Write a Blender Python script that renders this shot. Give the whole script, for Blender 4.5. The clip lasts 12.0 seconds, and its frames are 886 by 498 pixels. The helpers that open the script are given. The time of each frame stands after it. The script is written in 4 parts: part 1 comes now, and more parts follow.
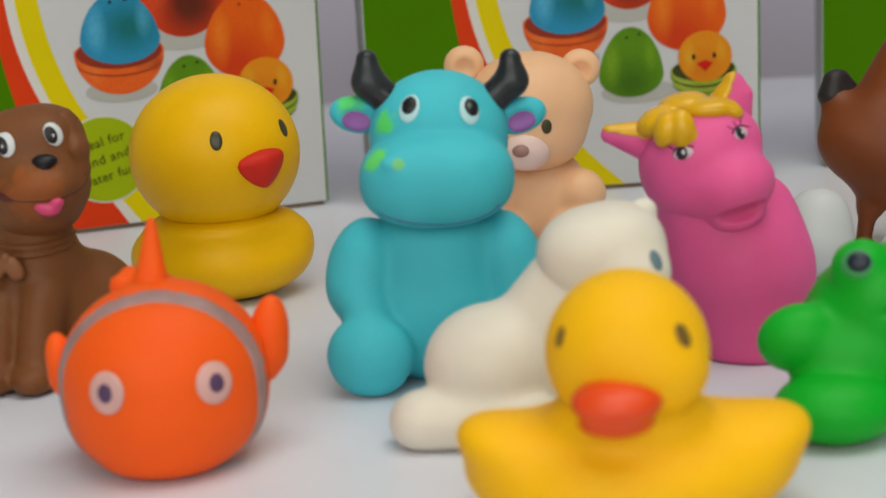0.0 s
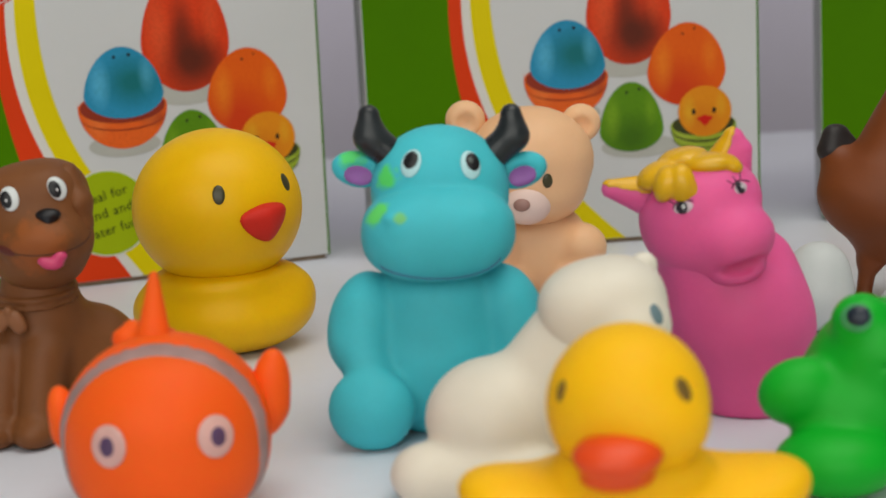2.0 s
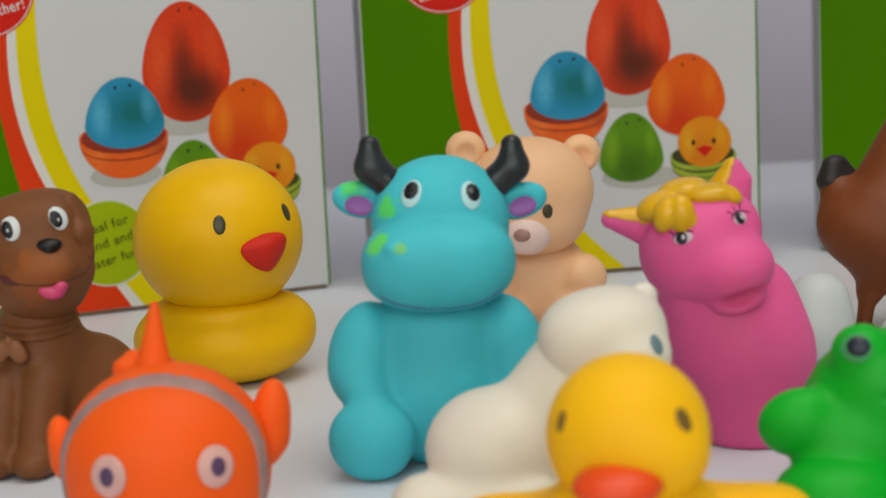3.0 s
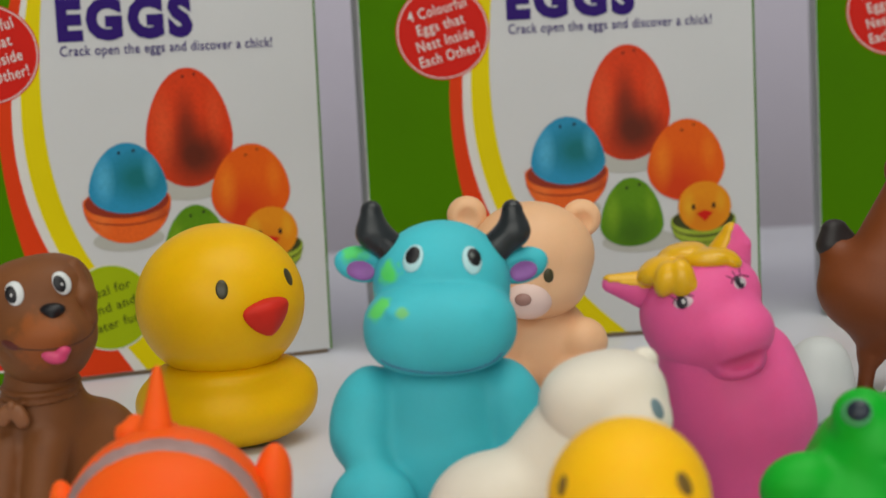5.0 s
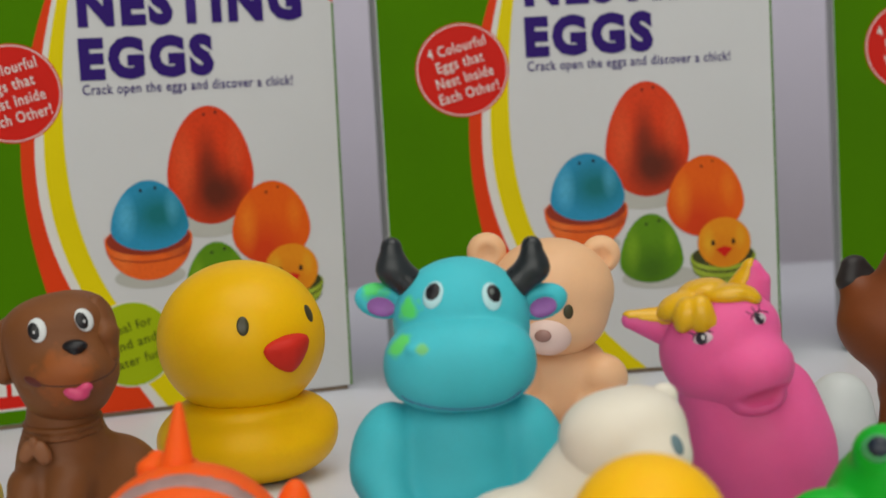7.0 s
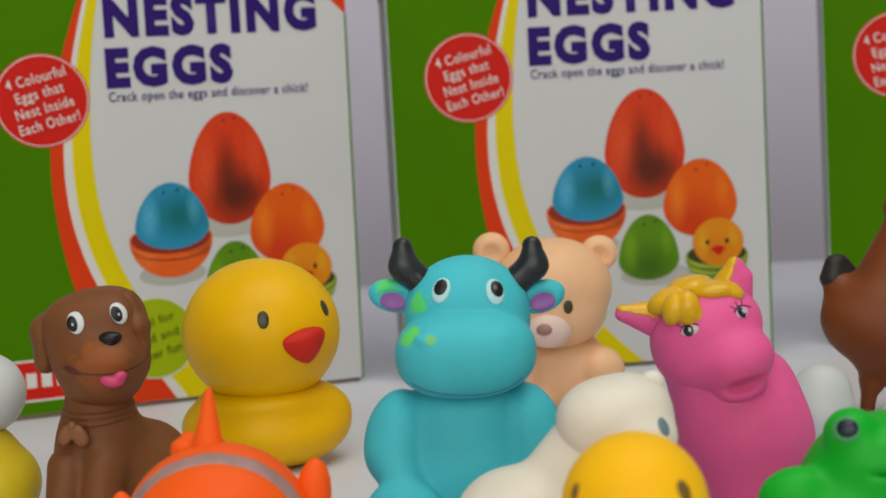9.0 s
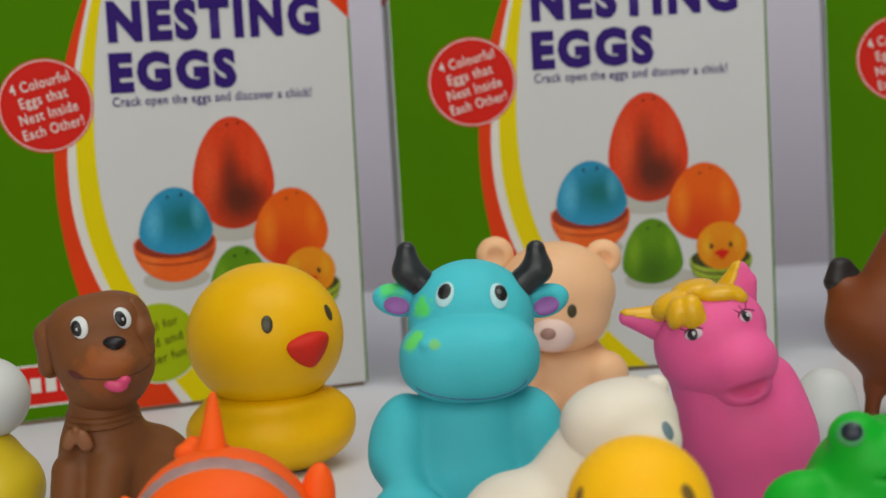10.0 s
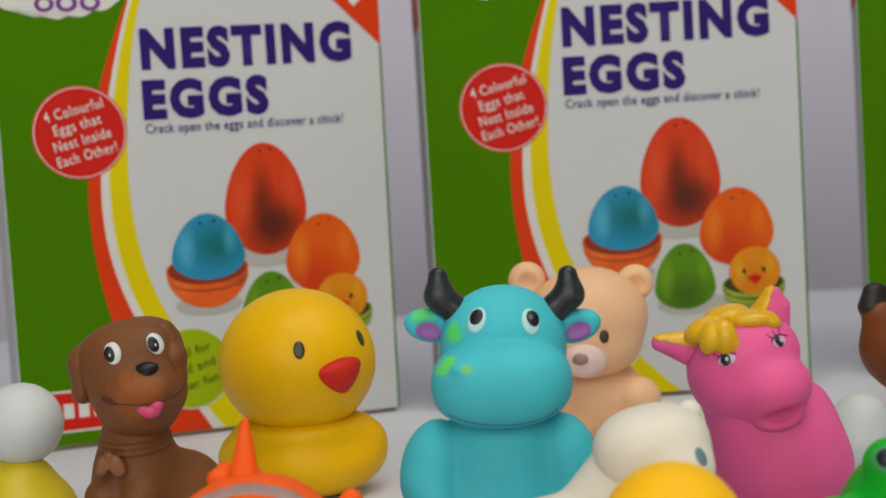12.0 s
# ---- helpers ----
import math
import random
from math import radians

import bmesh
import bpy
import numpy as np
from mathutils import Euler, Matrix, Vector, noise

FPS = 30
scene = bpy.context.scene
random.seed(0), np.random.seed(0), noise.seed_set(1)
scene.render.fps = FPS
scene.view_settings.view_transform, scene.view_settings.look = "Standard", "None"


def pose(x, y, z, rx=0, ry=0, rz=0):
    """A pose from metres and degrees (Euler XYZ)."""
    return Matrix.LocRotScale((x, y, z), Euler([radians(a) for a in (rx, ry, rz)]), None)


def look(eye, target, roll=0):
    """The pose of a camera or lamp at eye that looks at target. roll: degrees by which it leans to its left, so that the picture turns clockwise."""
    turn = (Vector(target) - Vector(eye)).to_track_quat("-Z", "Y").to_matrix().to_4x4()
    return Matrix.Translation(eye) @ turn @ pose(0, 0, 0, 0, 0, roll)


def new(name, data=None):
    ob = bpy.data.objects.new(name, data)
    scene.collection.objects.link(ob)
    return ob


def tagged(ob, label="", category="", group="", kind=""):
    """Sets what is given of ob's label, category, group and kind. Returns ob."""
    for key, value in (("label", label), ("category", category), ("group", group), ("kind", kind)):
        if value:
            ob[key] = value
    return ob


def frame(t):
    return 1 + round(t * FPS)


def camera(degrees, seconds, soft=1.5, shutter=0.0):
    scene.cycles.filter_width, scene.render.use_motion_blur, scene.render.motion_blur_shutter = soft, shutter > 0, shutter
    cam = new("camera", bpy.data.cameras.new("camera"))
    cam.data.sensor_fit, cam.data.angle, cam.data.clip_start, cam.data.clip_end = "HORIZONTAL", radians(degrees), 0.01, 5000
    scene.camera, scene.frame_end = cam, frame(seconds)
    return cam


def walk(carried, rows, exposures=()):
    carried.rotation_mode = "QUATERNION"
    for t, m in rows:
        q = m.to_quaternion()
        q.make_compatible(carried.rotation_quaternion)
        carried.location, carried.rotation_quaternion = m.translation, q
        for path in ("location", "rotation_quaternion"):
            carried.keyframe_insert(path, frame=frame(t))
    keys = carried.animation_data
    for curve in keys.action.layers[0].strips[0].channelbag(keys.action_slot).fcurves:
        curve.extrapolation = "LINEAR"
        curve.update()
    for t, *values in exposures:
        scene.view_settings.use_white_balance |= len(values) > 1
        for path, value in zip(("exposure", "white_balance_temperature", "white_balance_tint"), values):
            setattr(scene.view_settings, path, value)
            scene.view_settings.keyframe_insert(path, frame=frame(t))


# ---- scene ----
cam = camera(31.28, 12.0)
PATH = [
    (0.0, pose(0.0010, 0.0423, 0.1248, 77.915, 3.067, -2.629)),
    (0.5, pose(0.0010, 0.0421, 0.1249, 78.289, 3.067, -2.650)),
    (1.0, pose(0.0010, 0.0417, 0.1250, 78.700, 3.025, -2.633)),
    (1.5, pose(0.0010, 0.0411, 0.1252, 79.222, 3.013, -2.594)),
    (2.0, pose(0.0009, 0.0406, 0.1253, 79.846, 3.048, -2.582)),
    (2.5, pose(0.0009, 0.0404, 0.1254, 80.385, 3.018, -2.581)),
    (3.0, pose(0.0009, 0.0399, 0.1255, 80.931, 3.000, -2.561)),
    (5.0, pose(0.0008, 0.0376, 0.1260, 83.247, 3.038, -2.517)),
    (5.5, pose(0.0008, 0.0371, 0.1260, 83.691, 3.057, -2.391)),
    (6.0, pose(0.0008, 0.0366, 0.1261, 84.219, 3.139, -2.070)),
    (6.5, pose(0.0008, 0.0359, 0.1262, 84.501, 3.152, -1.852)),
    (7.0, pose(0.0008, 0.0358, 0.1262, 84.605, 3.212, -1.805)),
    (7.2, pose(0.0008, 0.0359, 0.1262, 84.592, 3.227, -1.822)),
    (8.8, pose(0.0000, 0.0000, 0.1296, 84.597, 3.272, -1.548)),
    (9.0, pose(0.0000, 0.0000, 0.1296, 84.580, 3.212, -1.528)),
    (9.5, pose(0.0000, 0.0000, 0.1296, 84.607, 3.217, -1.537)),
    (10.0, pose(0.0000, 0.0000, 0.1296, 84.740, 3.312, -1.401)),
    (10.5, pose(0.0000, 0.0000, 0.1296, 84.955, 3.233, -1.153)),
    (11.0, pose(0.0000, 0.0000, 0.1296, 85.201, 3.327, -0.941)),
    (11.5, pose(0.0000, 0.0000, 0.1296, 85.434, 3.356, -0.676)),
    (12.0, pose(0.0000, 0.0000, 0.1296, 85.730, 3.507, -0.262)),
]
walk(cam, PATH)

# focus lies a little behind the front row of toys
cam.data.dof.use_dof = True
cam.data.dof.focus_distance = 0.51
cam.data.dof.aperture_fstop = 15.0

# ---------------------------------------------------------------- light
world = bpy.data.worlds.new("room_air")
scene.world = world
world.use_nodes = True
world.node_tree.nodes["Background"].inputs[0].default_value = (0.8, 0.85, 1, 1)
world.node_tree.nodes["Background"].inputs[1].default_value = 0.2


def unseen_lamp(x, y, z, sx, sy, watts, colour, target):
    data = bpy.data.lights.new("unseen_area_light", "AREA")
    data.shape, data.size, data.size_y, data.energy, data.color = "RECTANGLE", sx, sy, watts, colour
    lamp = new("unseen_area_light", data)
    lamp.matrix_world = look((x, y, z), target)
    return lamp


# overhead key out of view, inferred from highlights on top of the toys
unseen_lamp(0.20, 0.20, 1.20, 1.10, 0.80, 8.6, (1.0, 0.98, 0.895), (0.05, 0.42, 0))
# low fill out of view, added to brighten the fronts of toys and boxes
unseen_lamp(-0.10, -0.70, 0.56, 1.50, 0.80, 8.9, (1.0, 0.98, 0.905), (0.05, 0.42, 0.05))
scene.view_settings.exposure = 0.0

# ---------------------------------------------------------------- materials


def node(nt, kind, **values):
    n = nt.nodes.new(kind)
    for k, v in values.items():
        n.inputs[k].default_value = v
    return n


def mixed(nt, fac, a, b):
    n = nt.nodes.new("ShaderNodeMix")
    n.data_type = "RGBA"
    for sock, v in ((n.inputs[0], fac), (n.inputs[6], a), (n.inputs[7], b)):
        if isinstance(v, (float, int)):
            sock.default_value = v
        elif isinstance(v, tuple):
            sock.default_value = (*v, 1) if len(v) == 3 else v
        else:
            nt.links.new(v, sock)
    return n.outputs[2]


def ranged(nt, value, a, b, lo=0.0, hi=1.0):
    n = nt.nodes.new("ShaderNodeMapRange")
    n.inputs[1].default_value, n.inputs[2].default_value = a, b
    n.inputs[3].default_value, n.inputs[4].default_value = lo, hi
    nt.links.new(value, n.inputs[0])
    return n.outputs[0]


def surface(name, colour, rough=0.45, scale=60.0, vary=0.10, bump=0.05, soft=0.0, soft_colour=None, coat=0.0, spots=(), metal=0.0, shine=0.4):
    """A painted or moulded surface: mottled colour at two scales, uneven gloss, fine relief, and paint spots where given."""
    m = bpy.data.materials.new(name)
    m.use_nodes = True
    nt = m.node_tree
    bsdf = nt.nodes["Principled BSDF"]
    co = nt.nodes.new("ShaderNodeTexCoord").outputs["Object"]
    big = node(nt, "ShaderNodeTexNoise", Scale=scale, Detail=3.0)
    fine = node(nt, "ShaderNodeTexNoise", Scale=scale * 22, Detail=4.0)
    for n in (big, fine):
        nt.links.new(co, n.inputs["Vector"])
    dark = tuple(c * (1 - vary) for c in colour)
    light = tuple(min(1, c * (1 + vary * 0.6)) for c in colour)
    col = mixed(nt, ranged(nt, big.outputs[0], 0.3, 0.7), dark, light)
    col = mixed(nt, ranged(nt, fine.outputs[0], 0.45, 0.75, 0, 0.35), col, dark)
    for (x, y, z, r, c) in spots:
        d = node(nt, "ShaderNodeVectorMath", )
        d.operation = "DISTANCE"
        nt.links.new(co, d.inputs[0])
        d.inputs[1].default_value = (x / 1000, y / 1000, z / 1000)
        wob = nt.nodes.new("ShaderNodeMath")
        wob.operation = "MULTIPLY_ADD"
        ragged = node(nt, "ShaderNodeTexNoise", Scale=350.0, Detail=3.0)
        nt.links.new(co, ragged.inputs["Vector"])
        nt.links.new(ragged.outputs[0], wob.inputs[0])
        wob.inputs[1].default_value = r / 1000 * 1.3
        nt.links.new(d.outputs["Value"], wob.inputs[2])
        col = mixed(nt, ranged(nt, wob.outputs[0], r / 1000 * 1.25, r / 1000 * 1.75, 0.85, 0.0), col, c)
    nt.links.new(col, bsdf.inputs["Base Color"])
    nt.links.new(ranged(nt, big.outputs[0], 0.3, 0.7, rough - 0.06, rough + 0.06), bsdf.inputs["Roughness"])
    bsdf.inputs["Metallic"].default_value = metal
    bsdf.inputs["Specular IOR Level"].default_value = shine
    bsdf.inputs["Coat Weight"].default_value = coat
    bsdf.inputs["Coat Roughness"].default_value = 0.15
    if soft:
        bsdf.inputs["Subsurface Weight"].default_value = soft
        bsdf.inputs["Subsurface Radius"].default_value = soft_colour or tuple(0.3 + 0.7 * c for c in colour)
        bsdf.inputs["Subsurface Scale"].default_value = 0.006
    if bump:
        b = node(nt, "ShaderNodeBump", Strength=bump, Distance=0.0006)
        nt.links.new(fine.outputs[0], b.inputs["Height"])
        nt.links.new(b.outputs[0], bsdf.inputs["Normal"])
    return m


def printed(name, base, shade, glint, spot=(0.5, 0.35), size=0.45, strength=0.8, plume=0.0):
    """A printed picture of a glossy egg: darker heart and lighter flank are part of the ink."""
    m = bpy.data.materials.new(name)
    m.use_nodes = True
    nt = m.node_tree
    bsdf = nt.nodes["Principled BSDF"]
    tc = nt.nodes.new("ShaderNodeTexCoord")

    def blob_at(cx, cz, sx, sz):
        mp = nt.nodes.new("ShaderNodeMapping")
        mp.inputs["Location"].default_value = (-cx / sx, 0, -cz / sz)
        mp.inputs["Scale"].default_value = (1 / sx, 0, 1 / sz)
        nt.links.new(tc.outputs["Generated"], mp.inputs[0])
        ln = nt.nodes.new("ShaderNodeVectorMath")
        ln.operation = "LENGTH"
        nt.links.new(mp.outputs[0], ln.inputs[0])
        return ranged(nt, ln.outputs["Value"], 1.0, 0.2)
    col = mixed(nt, 0.0, base, base)
    f = blob_at(spot[0], spot[1], size, size * 0.9)
    mul = nt.nodes.new("ShaderNodeMath")
    mul.operation = "MULTIPLY"
    mul.inputs[1].default_value = strength
    nt.links.new(f, mul.inputs[0])
    col = mixed(nt, mul.outputs[0], col, shade)
    if plume:
        f1 = blob_at(0.47, 0.52, 0.17, 0.36)
        mul1 = nt.nodes.new("ShaderNodeMath")
        mul1.operation = "MULTIPLY"
        mul1.inputs[1].default_value = plume
        nt.links.new(f1, mul1.inputs[0])
        col = mixed(nt, mul1.outputs[0], col, shade)
        f0 = blob_at(0.7, 0.26, 0.3, 0.22)
        mul0 = nt.nodes.new("ShaderNodeMath")
        mul0.operation = "MULTIPLY"
        mul0.inputs[1].default_value = plume
        nt.links.new(f0, mul0.inputs[0])
        col = mixed(nt, mul0.outputs[0], col, shade)
    f2 = blob_at(0.2, 0.5, 0.16, 0.4)
    mul2 = nt.nodes.new("ShaderNodeMath")
    mul2.operation = "MULTIPLY"
    mul2.inputs[1].default_value = 0.55
    nt.links.new(f2, mul2.inputs[0])
    col = mixed(nt, mul2.outputs[0], col, glint)
    f3 = blob_at(0.8, 0.6, 0.12, 0.3)
    mul3 = nt.nodes.new("ShaderNodeMath")
    mul3.operation = "MULTIPLY"
    mul3.inputs[1].default_value = 0.4
    nt.links.new(f3, mul3.inputs[0])
    col = mixed(nt, mul3.outputs[0], col, glint)
    grain = node(nt, "ShaderNodeTexNoise", Scale=900.0, Detail=2.0)
    nt.links.new(tc.outputs["Object"], grain.inputs["Vector"])
    col = mixed(nt, ranged(nt, grain.outputs[0], 0.4, 0.8, 0, 0.25), col, shade)
    nt.links.new(col, bsdf.inputs["Base Color"])
    bsdf.inputs["Roughness"].default_value = 0.42
    bsdf.inputs["Specular IOR Level"].default_value = 0.2
    return m


M = dict(
    table=surface("white_laminate", (0.71, 0.735, 0.81), 0.38, 9, 0.05, 0.03),
    wall=surface("lavender_wall_paint", (0.74, 0.70, 0.83), 0.8, 4, 0.04, 0.15),
    plaster=surface("pale_room_paint", (0.60, 0.59, 0.57), 0.85, 4, 0.05, 0.15),
    floor=surface("grey_floor", (0.3, 0.28, 0.26), 0.5, 5, 0.15, 0.1),
    teal=surface("teal_vinyl", (0.068, 0.545, 0.63), 0.56, 45, 0.09, 0.06, 0.4, shine=0.2,
                 spots=((-8.6, -8, 72, 4.3, (0.12, 0.78, 0.08)), (-10.5, -16, 63.5, 4.0, (0.15, 0.76, 0.08)), (-4.5, -21, 62.4, 1.8, (0.22, 0.6, 0.15)), (-16, 0, 77, 4.2, (0.12, 0.72, 0.12)))),
    horn=surface("black_gloss_paint", (0.022, 0.027, 0.030), 0.30, 90, 0.25, 0.06),
    purple=surface("purple_ear_paint", (0.33, 0.12, 0.42), 0.5, 160, 0.2, 0.05),
    smile=surface("violet_line_paint", (0.07, 0.10, 0.32), 0.5, 160, 0.2, 0.0),
    eye_white=surface("white_eye_paint", (0.66, 0.70, 0.70), 0.35, 120, 0.05, 0.0),
    eye_teal=surface("pale_teal_eye_paint", (0.46, 0.74, 0.78), 0.4, 120, 0.12, 0.0),
    eye_pony=surface("pale_pink_grey_eye_paint", (0.60, 0.46, 0.52), 0.4, 120, 0.1, 0.0),
    black=surface("black_eye_paint", (0.008, 0.008, 0.010), 0.40, 120, 0.2, 0.0),
    glint=surface("grey_eye_glint_paint", (0.55, 0.55, 0.55), 0.3, 120, 0.05, 0.0),
    grey=surface("grey_eye_glint_dark", (0.12, 0.14, 0.13), 0.3, 120, 0.05, 0.0),
    yellow=surface("yellow_vinyl", (0.88, 0.50, 0.001), 0.40, 38, 0.07, 0.05, 0.35, shine=0.2),
    beak=surface("red_beak_paint", (0.64, 0.028, 0.016), 0.5, 90, 0.12, 0.04, shine=0.15),
    duck_yellow=surface("bright_yellow_vinyl", (0.98, 0.52, 0.005), 0.52, 38, 0.05, 0.04, 0.4, shine=0.18),
    duck_beak=surface("orange_red_beak_paint", (0.82, 0.07, 0.008), 0.42, 90, 0.08, 0.03),
    olive=surface("olive_brown_paint", (0.16, 0.09, 0.012), 0.5, 90, 0.15, 0.0),
    eye_dark=surface("dark_olive_eye_paint", (0.055, 0.05, 0.02), 0.35, 90, 0.15, 0.0),
    brown=surface("brown_vinyl", (0.19, 0.068, 0.020), 0.52, 45, 0.14, 0.06, 0.1, shine=0.25, spots=((8, -17, 56, 9, (0.30, 0.085, 0.018)),)),
    brown_dark=surface("dark_brown_crease_paint", (0.055, 0.016, 0.006), 0.55, 90, 0.2, 0.0),
    mouth_red=surface("dark_red_mouth_paint", (0.11, 0.018, 0.010), 0.5, 90, 0.2, 0.0),
    tan=surface("tan_brown_paint", (0.24, 0.09, 0.03), 0.46, 60, 0.15, 0.05),
    tongue=surface("pink_tongue_paint", (0.62, 0.06, 0.17), 0.32, 90, 0.1, 0.03),
    orange=surface("orange_vinyl", (0.97, 0.118, 0.008), 0.54, 45, 0.06, 0.05, 0.35, shine=0.2),
    stripe=surface("greyish_white_stripe_paint", (0.38, 0.235, 0.22), 0.5, 140, 0.2, 0.04),
    eye_pink=surface("pale_pink_eye_paint", (0.70, 0.40, 0.36), 0.45, 120, 0.15, 0.0),
    pupil=surface("plum_pupil_paint", (0.10, 0.05, 0.12), 0.4, 120, 0.2, 0.0),
    cream=surface("cream_white_vinyl", (0.78, 0.73, 0.62), 0.5, 40, 0.06, 0.05, 0.2),
    blue_eye=surface("blue_grey_eye_paint", (0.14, 0.22, 0.25), 0.4, 120, 0.15, 0.0),
    pink=surface("pink_vinyl", (0.82, 0.118, 0.335), 0.54, 40, 0.09, 0.06, 0.4, shine=0.22),
    # the pony's pink, darkened to carry the shade of its mouth recess
    pink_shaded=surface("shaded_pink_mouth_vinyl", (0.66, 0.065, 0.20), 0.5, 70, 0.1, 0.03),
    mane=surface("golden_yellow_paint", (0.74, 0.41, 0.008), 0.24, 60, 0.14, 0.05),
    lash=surface("dark_plum_lash_paint", (0.05, 0.012, 0.035), 0.5, 120, 0.2, 0.0),
    iris=surface("dark_iris_paint", (0.03, 0.022, 0.035), 0.3, 120, 0.2, 0.0),
    green=surface("green_vinyl", (0.003, 0.42, 0.020), 0.48, 40, 0.08, 0.04, 0.2, shine=0.25),
    pale_green=surface("pale_green_eye_paint", (0.06, 0.32, 0.11), 0.4, 90, 0.12, 0.0),
    navy=surface("navy_eye_paint", (0.012, 0.02, 0.035), 0.35, 90, 0.15, 0.0),
    peach=surface("peach_vinyl", (0.86, 0.52, 0.29), 0.5, 38, 0.06, 0.05, 0.25),
    muzzle=surface("pale_pink_muzzle_paint", (0.80, 0.60, 0.54), 0.5, 60, 0.06, 0.03),
    nose=surface("grey_pink_nose_paint", (0.36, 0.20, 0.17), 0.4, 80, 0.15, 0.0),
    hen=surface("reddish_brown_vinyl", (0.19, 0.044, 0.005), 0.52, 42, 0.14, 0.06, 0.1),
    tail=surface("black_tail_paint", (0.02, 0.016, 0.016), 0.5, 60, 0.2, 0.06),
    white=surface("white_vinyl", (0.60, 0.635, 0.63), 0.48, 40, 0.05, 0.04, 0.2),
    lemon=surface("lemon_yellow_vinyl", (0.72, 0.55, 0.02), 0.42, 40, 0.07, 0.04, 0.2),
    card=surface("white_printed_card", (0.575, 0.585, 0.59), 0.42, 14, 0.03, 0.05, shine=0.25),
    kraft=surface("raw_brown_cardboard", (0.30, 0.21, 0.13), 0.8, 60, 0.2, 0.2),
    side=surface("grey_white_card_side", (0.55, 0.55, 0.56), 0.5, 18, 0.06, 0.05),
    p_green=surface("green_print", (0.061, 0.19, 0.0), 0.55, 14, 0.07, 0.04, shine=0.04),
    p_red=surface("red_print", (0.66, 0.045, 0.006), 0.50, 20, 0.05, 0.04, shine=0.1),
    p_badge=surface("red_badge_print", (0.58, 0.016, 0.009), 0.50, 20, 0.05, 0.04, shine=0.1),
    p_white=surface("white_print", (0.66, 0.65, 0.61), 0.50, 20, 0.03, 0.03, shine=0.1),
    p_yellow=surface("yellow_print", (0.70, 0.57, 0.001), 0.50, 20, 0.05, 0.04, shine=0.1),
    p_lime=surface("lime_print", (0.32, 0.42, 0.004), 0.50, 20, 0.05, 0.04, shine=0.1),
    p_purple=surface("dark_purple_print", (0.030, 0.010, 0.145), 0.50, 30, 0.10, 0.03, shine=0.1),
    p_violet=surface("violet_print", (0.20, 0.05, 0.27), 0.50, 30, 0.08, 0.03, shine=0.1),
    p_olive=surface("dark_olive_print", (0.045, 0.06, 0.006), 0.50, 30, 0.10, 0.03, shine=0.1),
    p_dot=surface("black_print", (0.02, 0.015, 0.012), 0.50, 30, 0.10, 0.0, shine=0.1),
    p_shadow=surface("grey_beige_print", (0.44, 0.44, 0.40), 0.50, 30, 0.10, 0.0, shine=0.1),
    e_red=printed("red_egg_print", (0.66, 0.045, 0.006), (0.06, 0.014, 0.006), (0.76, 0.10, 0.025), (0.53, 0.26), 0.42, 0.85, 0.6),
    e_teal=printed("teal_egg_print", (0.020, 0.25, 0.44), (0.004, 0.14, 0.15), (0.12, 0.50, 0.74), (0.62, 0.5), 0.48, 0.95),
    e_orange=printed("orange_egg_print", (0.72, 0.105, 0.003), (0.56, 0.035, 0.004), (0.82, 0.24, 0.012), (0.38, 0.16), 0.55, 0.9),
    e_cup=printed("orange_cup_print", (0.74, 0.115, 0.012), (0.30, 0.035, 0.010), (0.80, 0.20, 0.04), (0.85, 0.5), 0.22, 0.7),
    e_green=printed("green_egg_print", (0.095, 0.24, 0.003), (0.03, 0.095, 0.002), (0.22, 0.40, 0.015), (0.5, 0.2), 0.5, 0.7),
    e_chick=printed("yellow_chick_print", (0.70, 0.24, 0.006), (0.58, 0.15, 0.005), (0.72, 0.44, 0.02), (0.4, 0.3), 0.5, 0.6),
    e_inside=surface("dark_olive_shell_print", (0.045, 0.05, 0.012), 0.42, 30, 0.1, 0.0, shine=0.2),
    e_rim=surface("dark_red_rim_print", (0.26, 0.03, 0.012), 0.42, 30, 0.1, 0.0, shine=0.2),
    e_lime=printed("lime_cup_print", (0.30, 0.40, 0.03), (0.05, 0.07, 0.012), (0.4, 0.5, 0.06), (0.5, 0.95), 0.45, 0.8),
)

# ---------------------------------------------------------------- modelling tools (millimetres inside a toy)


def as_mesh(name, verts, faces, smooth=True):
    me = bpy.data.meshes.new(name)
    me.from_pydata(verts, [], faces)
    me.polygons.foreach_set("use_smooth", [smooth] * len(me.polygons))
    me.update()
    return me


def part(name, data, material, parent, label=""):
    """Links a mesh or bmesh as one mesh object under a thing or a part."""
    if isinstance(data, bmesh.types.BMesh):
        me = bpy.data.meshes.new(name)
        data.to_mesh(me)
        data.free()
        data = me
    data.materials.append(material)
    ob = new(name, data)
    ob.parent = parent
    return tagged(ob, label)


def thing(name, m, label, category, group="", kind=""):
    ob = new(name)
    ob.empty_display_size = 0.01
    ob.matrix_world = m
    return tagged(ob, label, category, group, kind)


def ell(c, r, turn=(0, 0, 0)):
    c, r = np.array(c, float), np.array(r, float)
    R = np.array(Euler([radians(a) for a in turn]).to_matrix())

    def f(p):
        q = (p - c) @ R
        k0 = np.sqrt(((q / r) ** 2).sum(1)) + 1e-9
        k1 = np.sqrt(((q / r ** 2) ** 2).sum(1)) + 1e-9
        return k0 * (k0 - 1) / k1
    return f


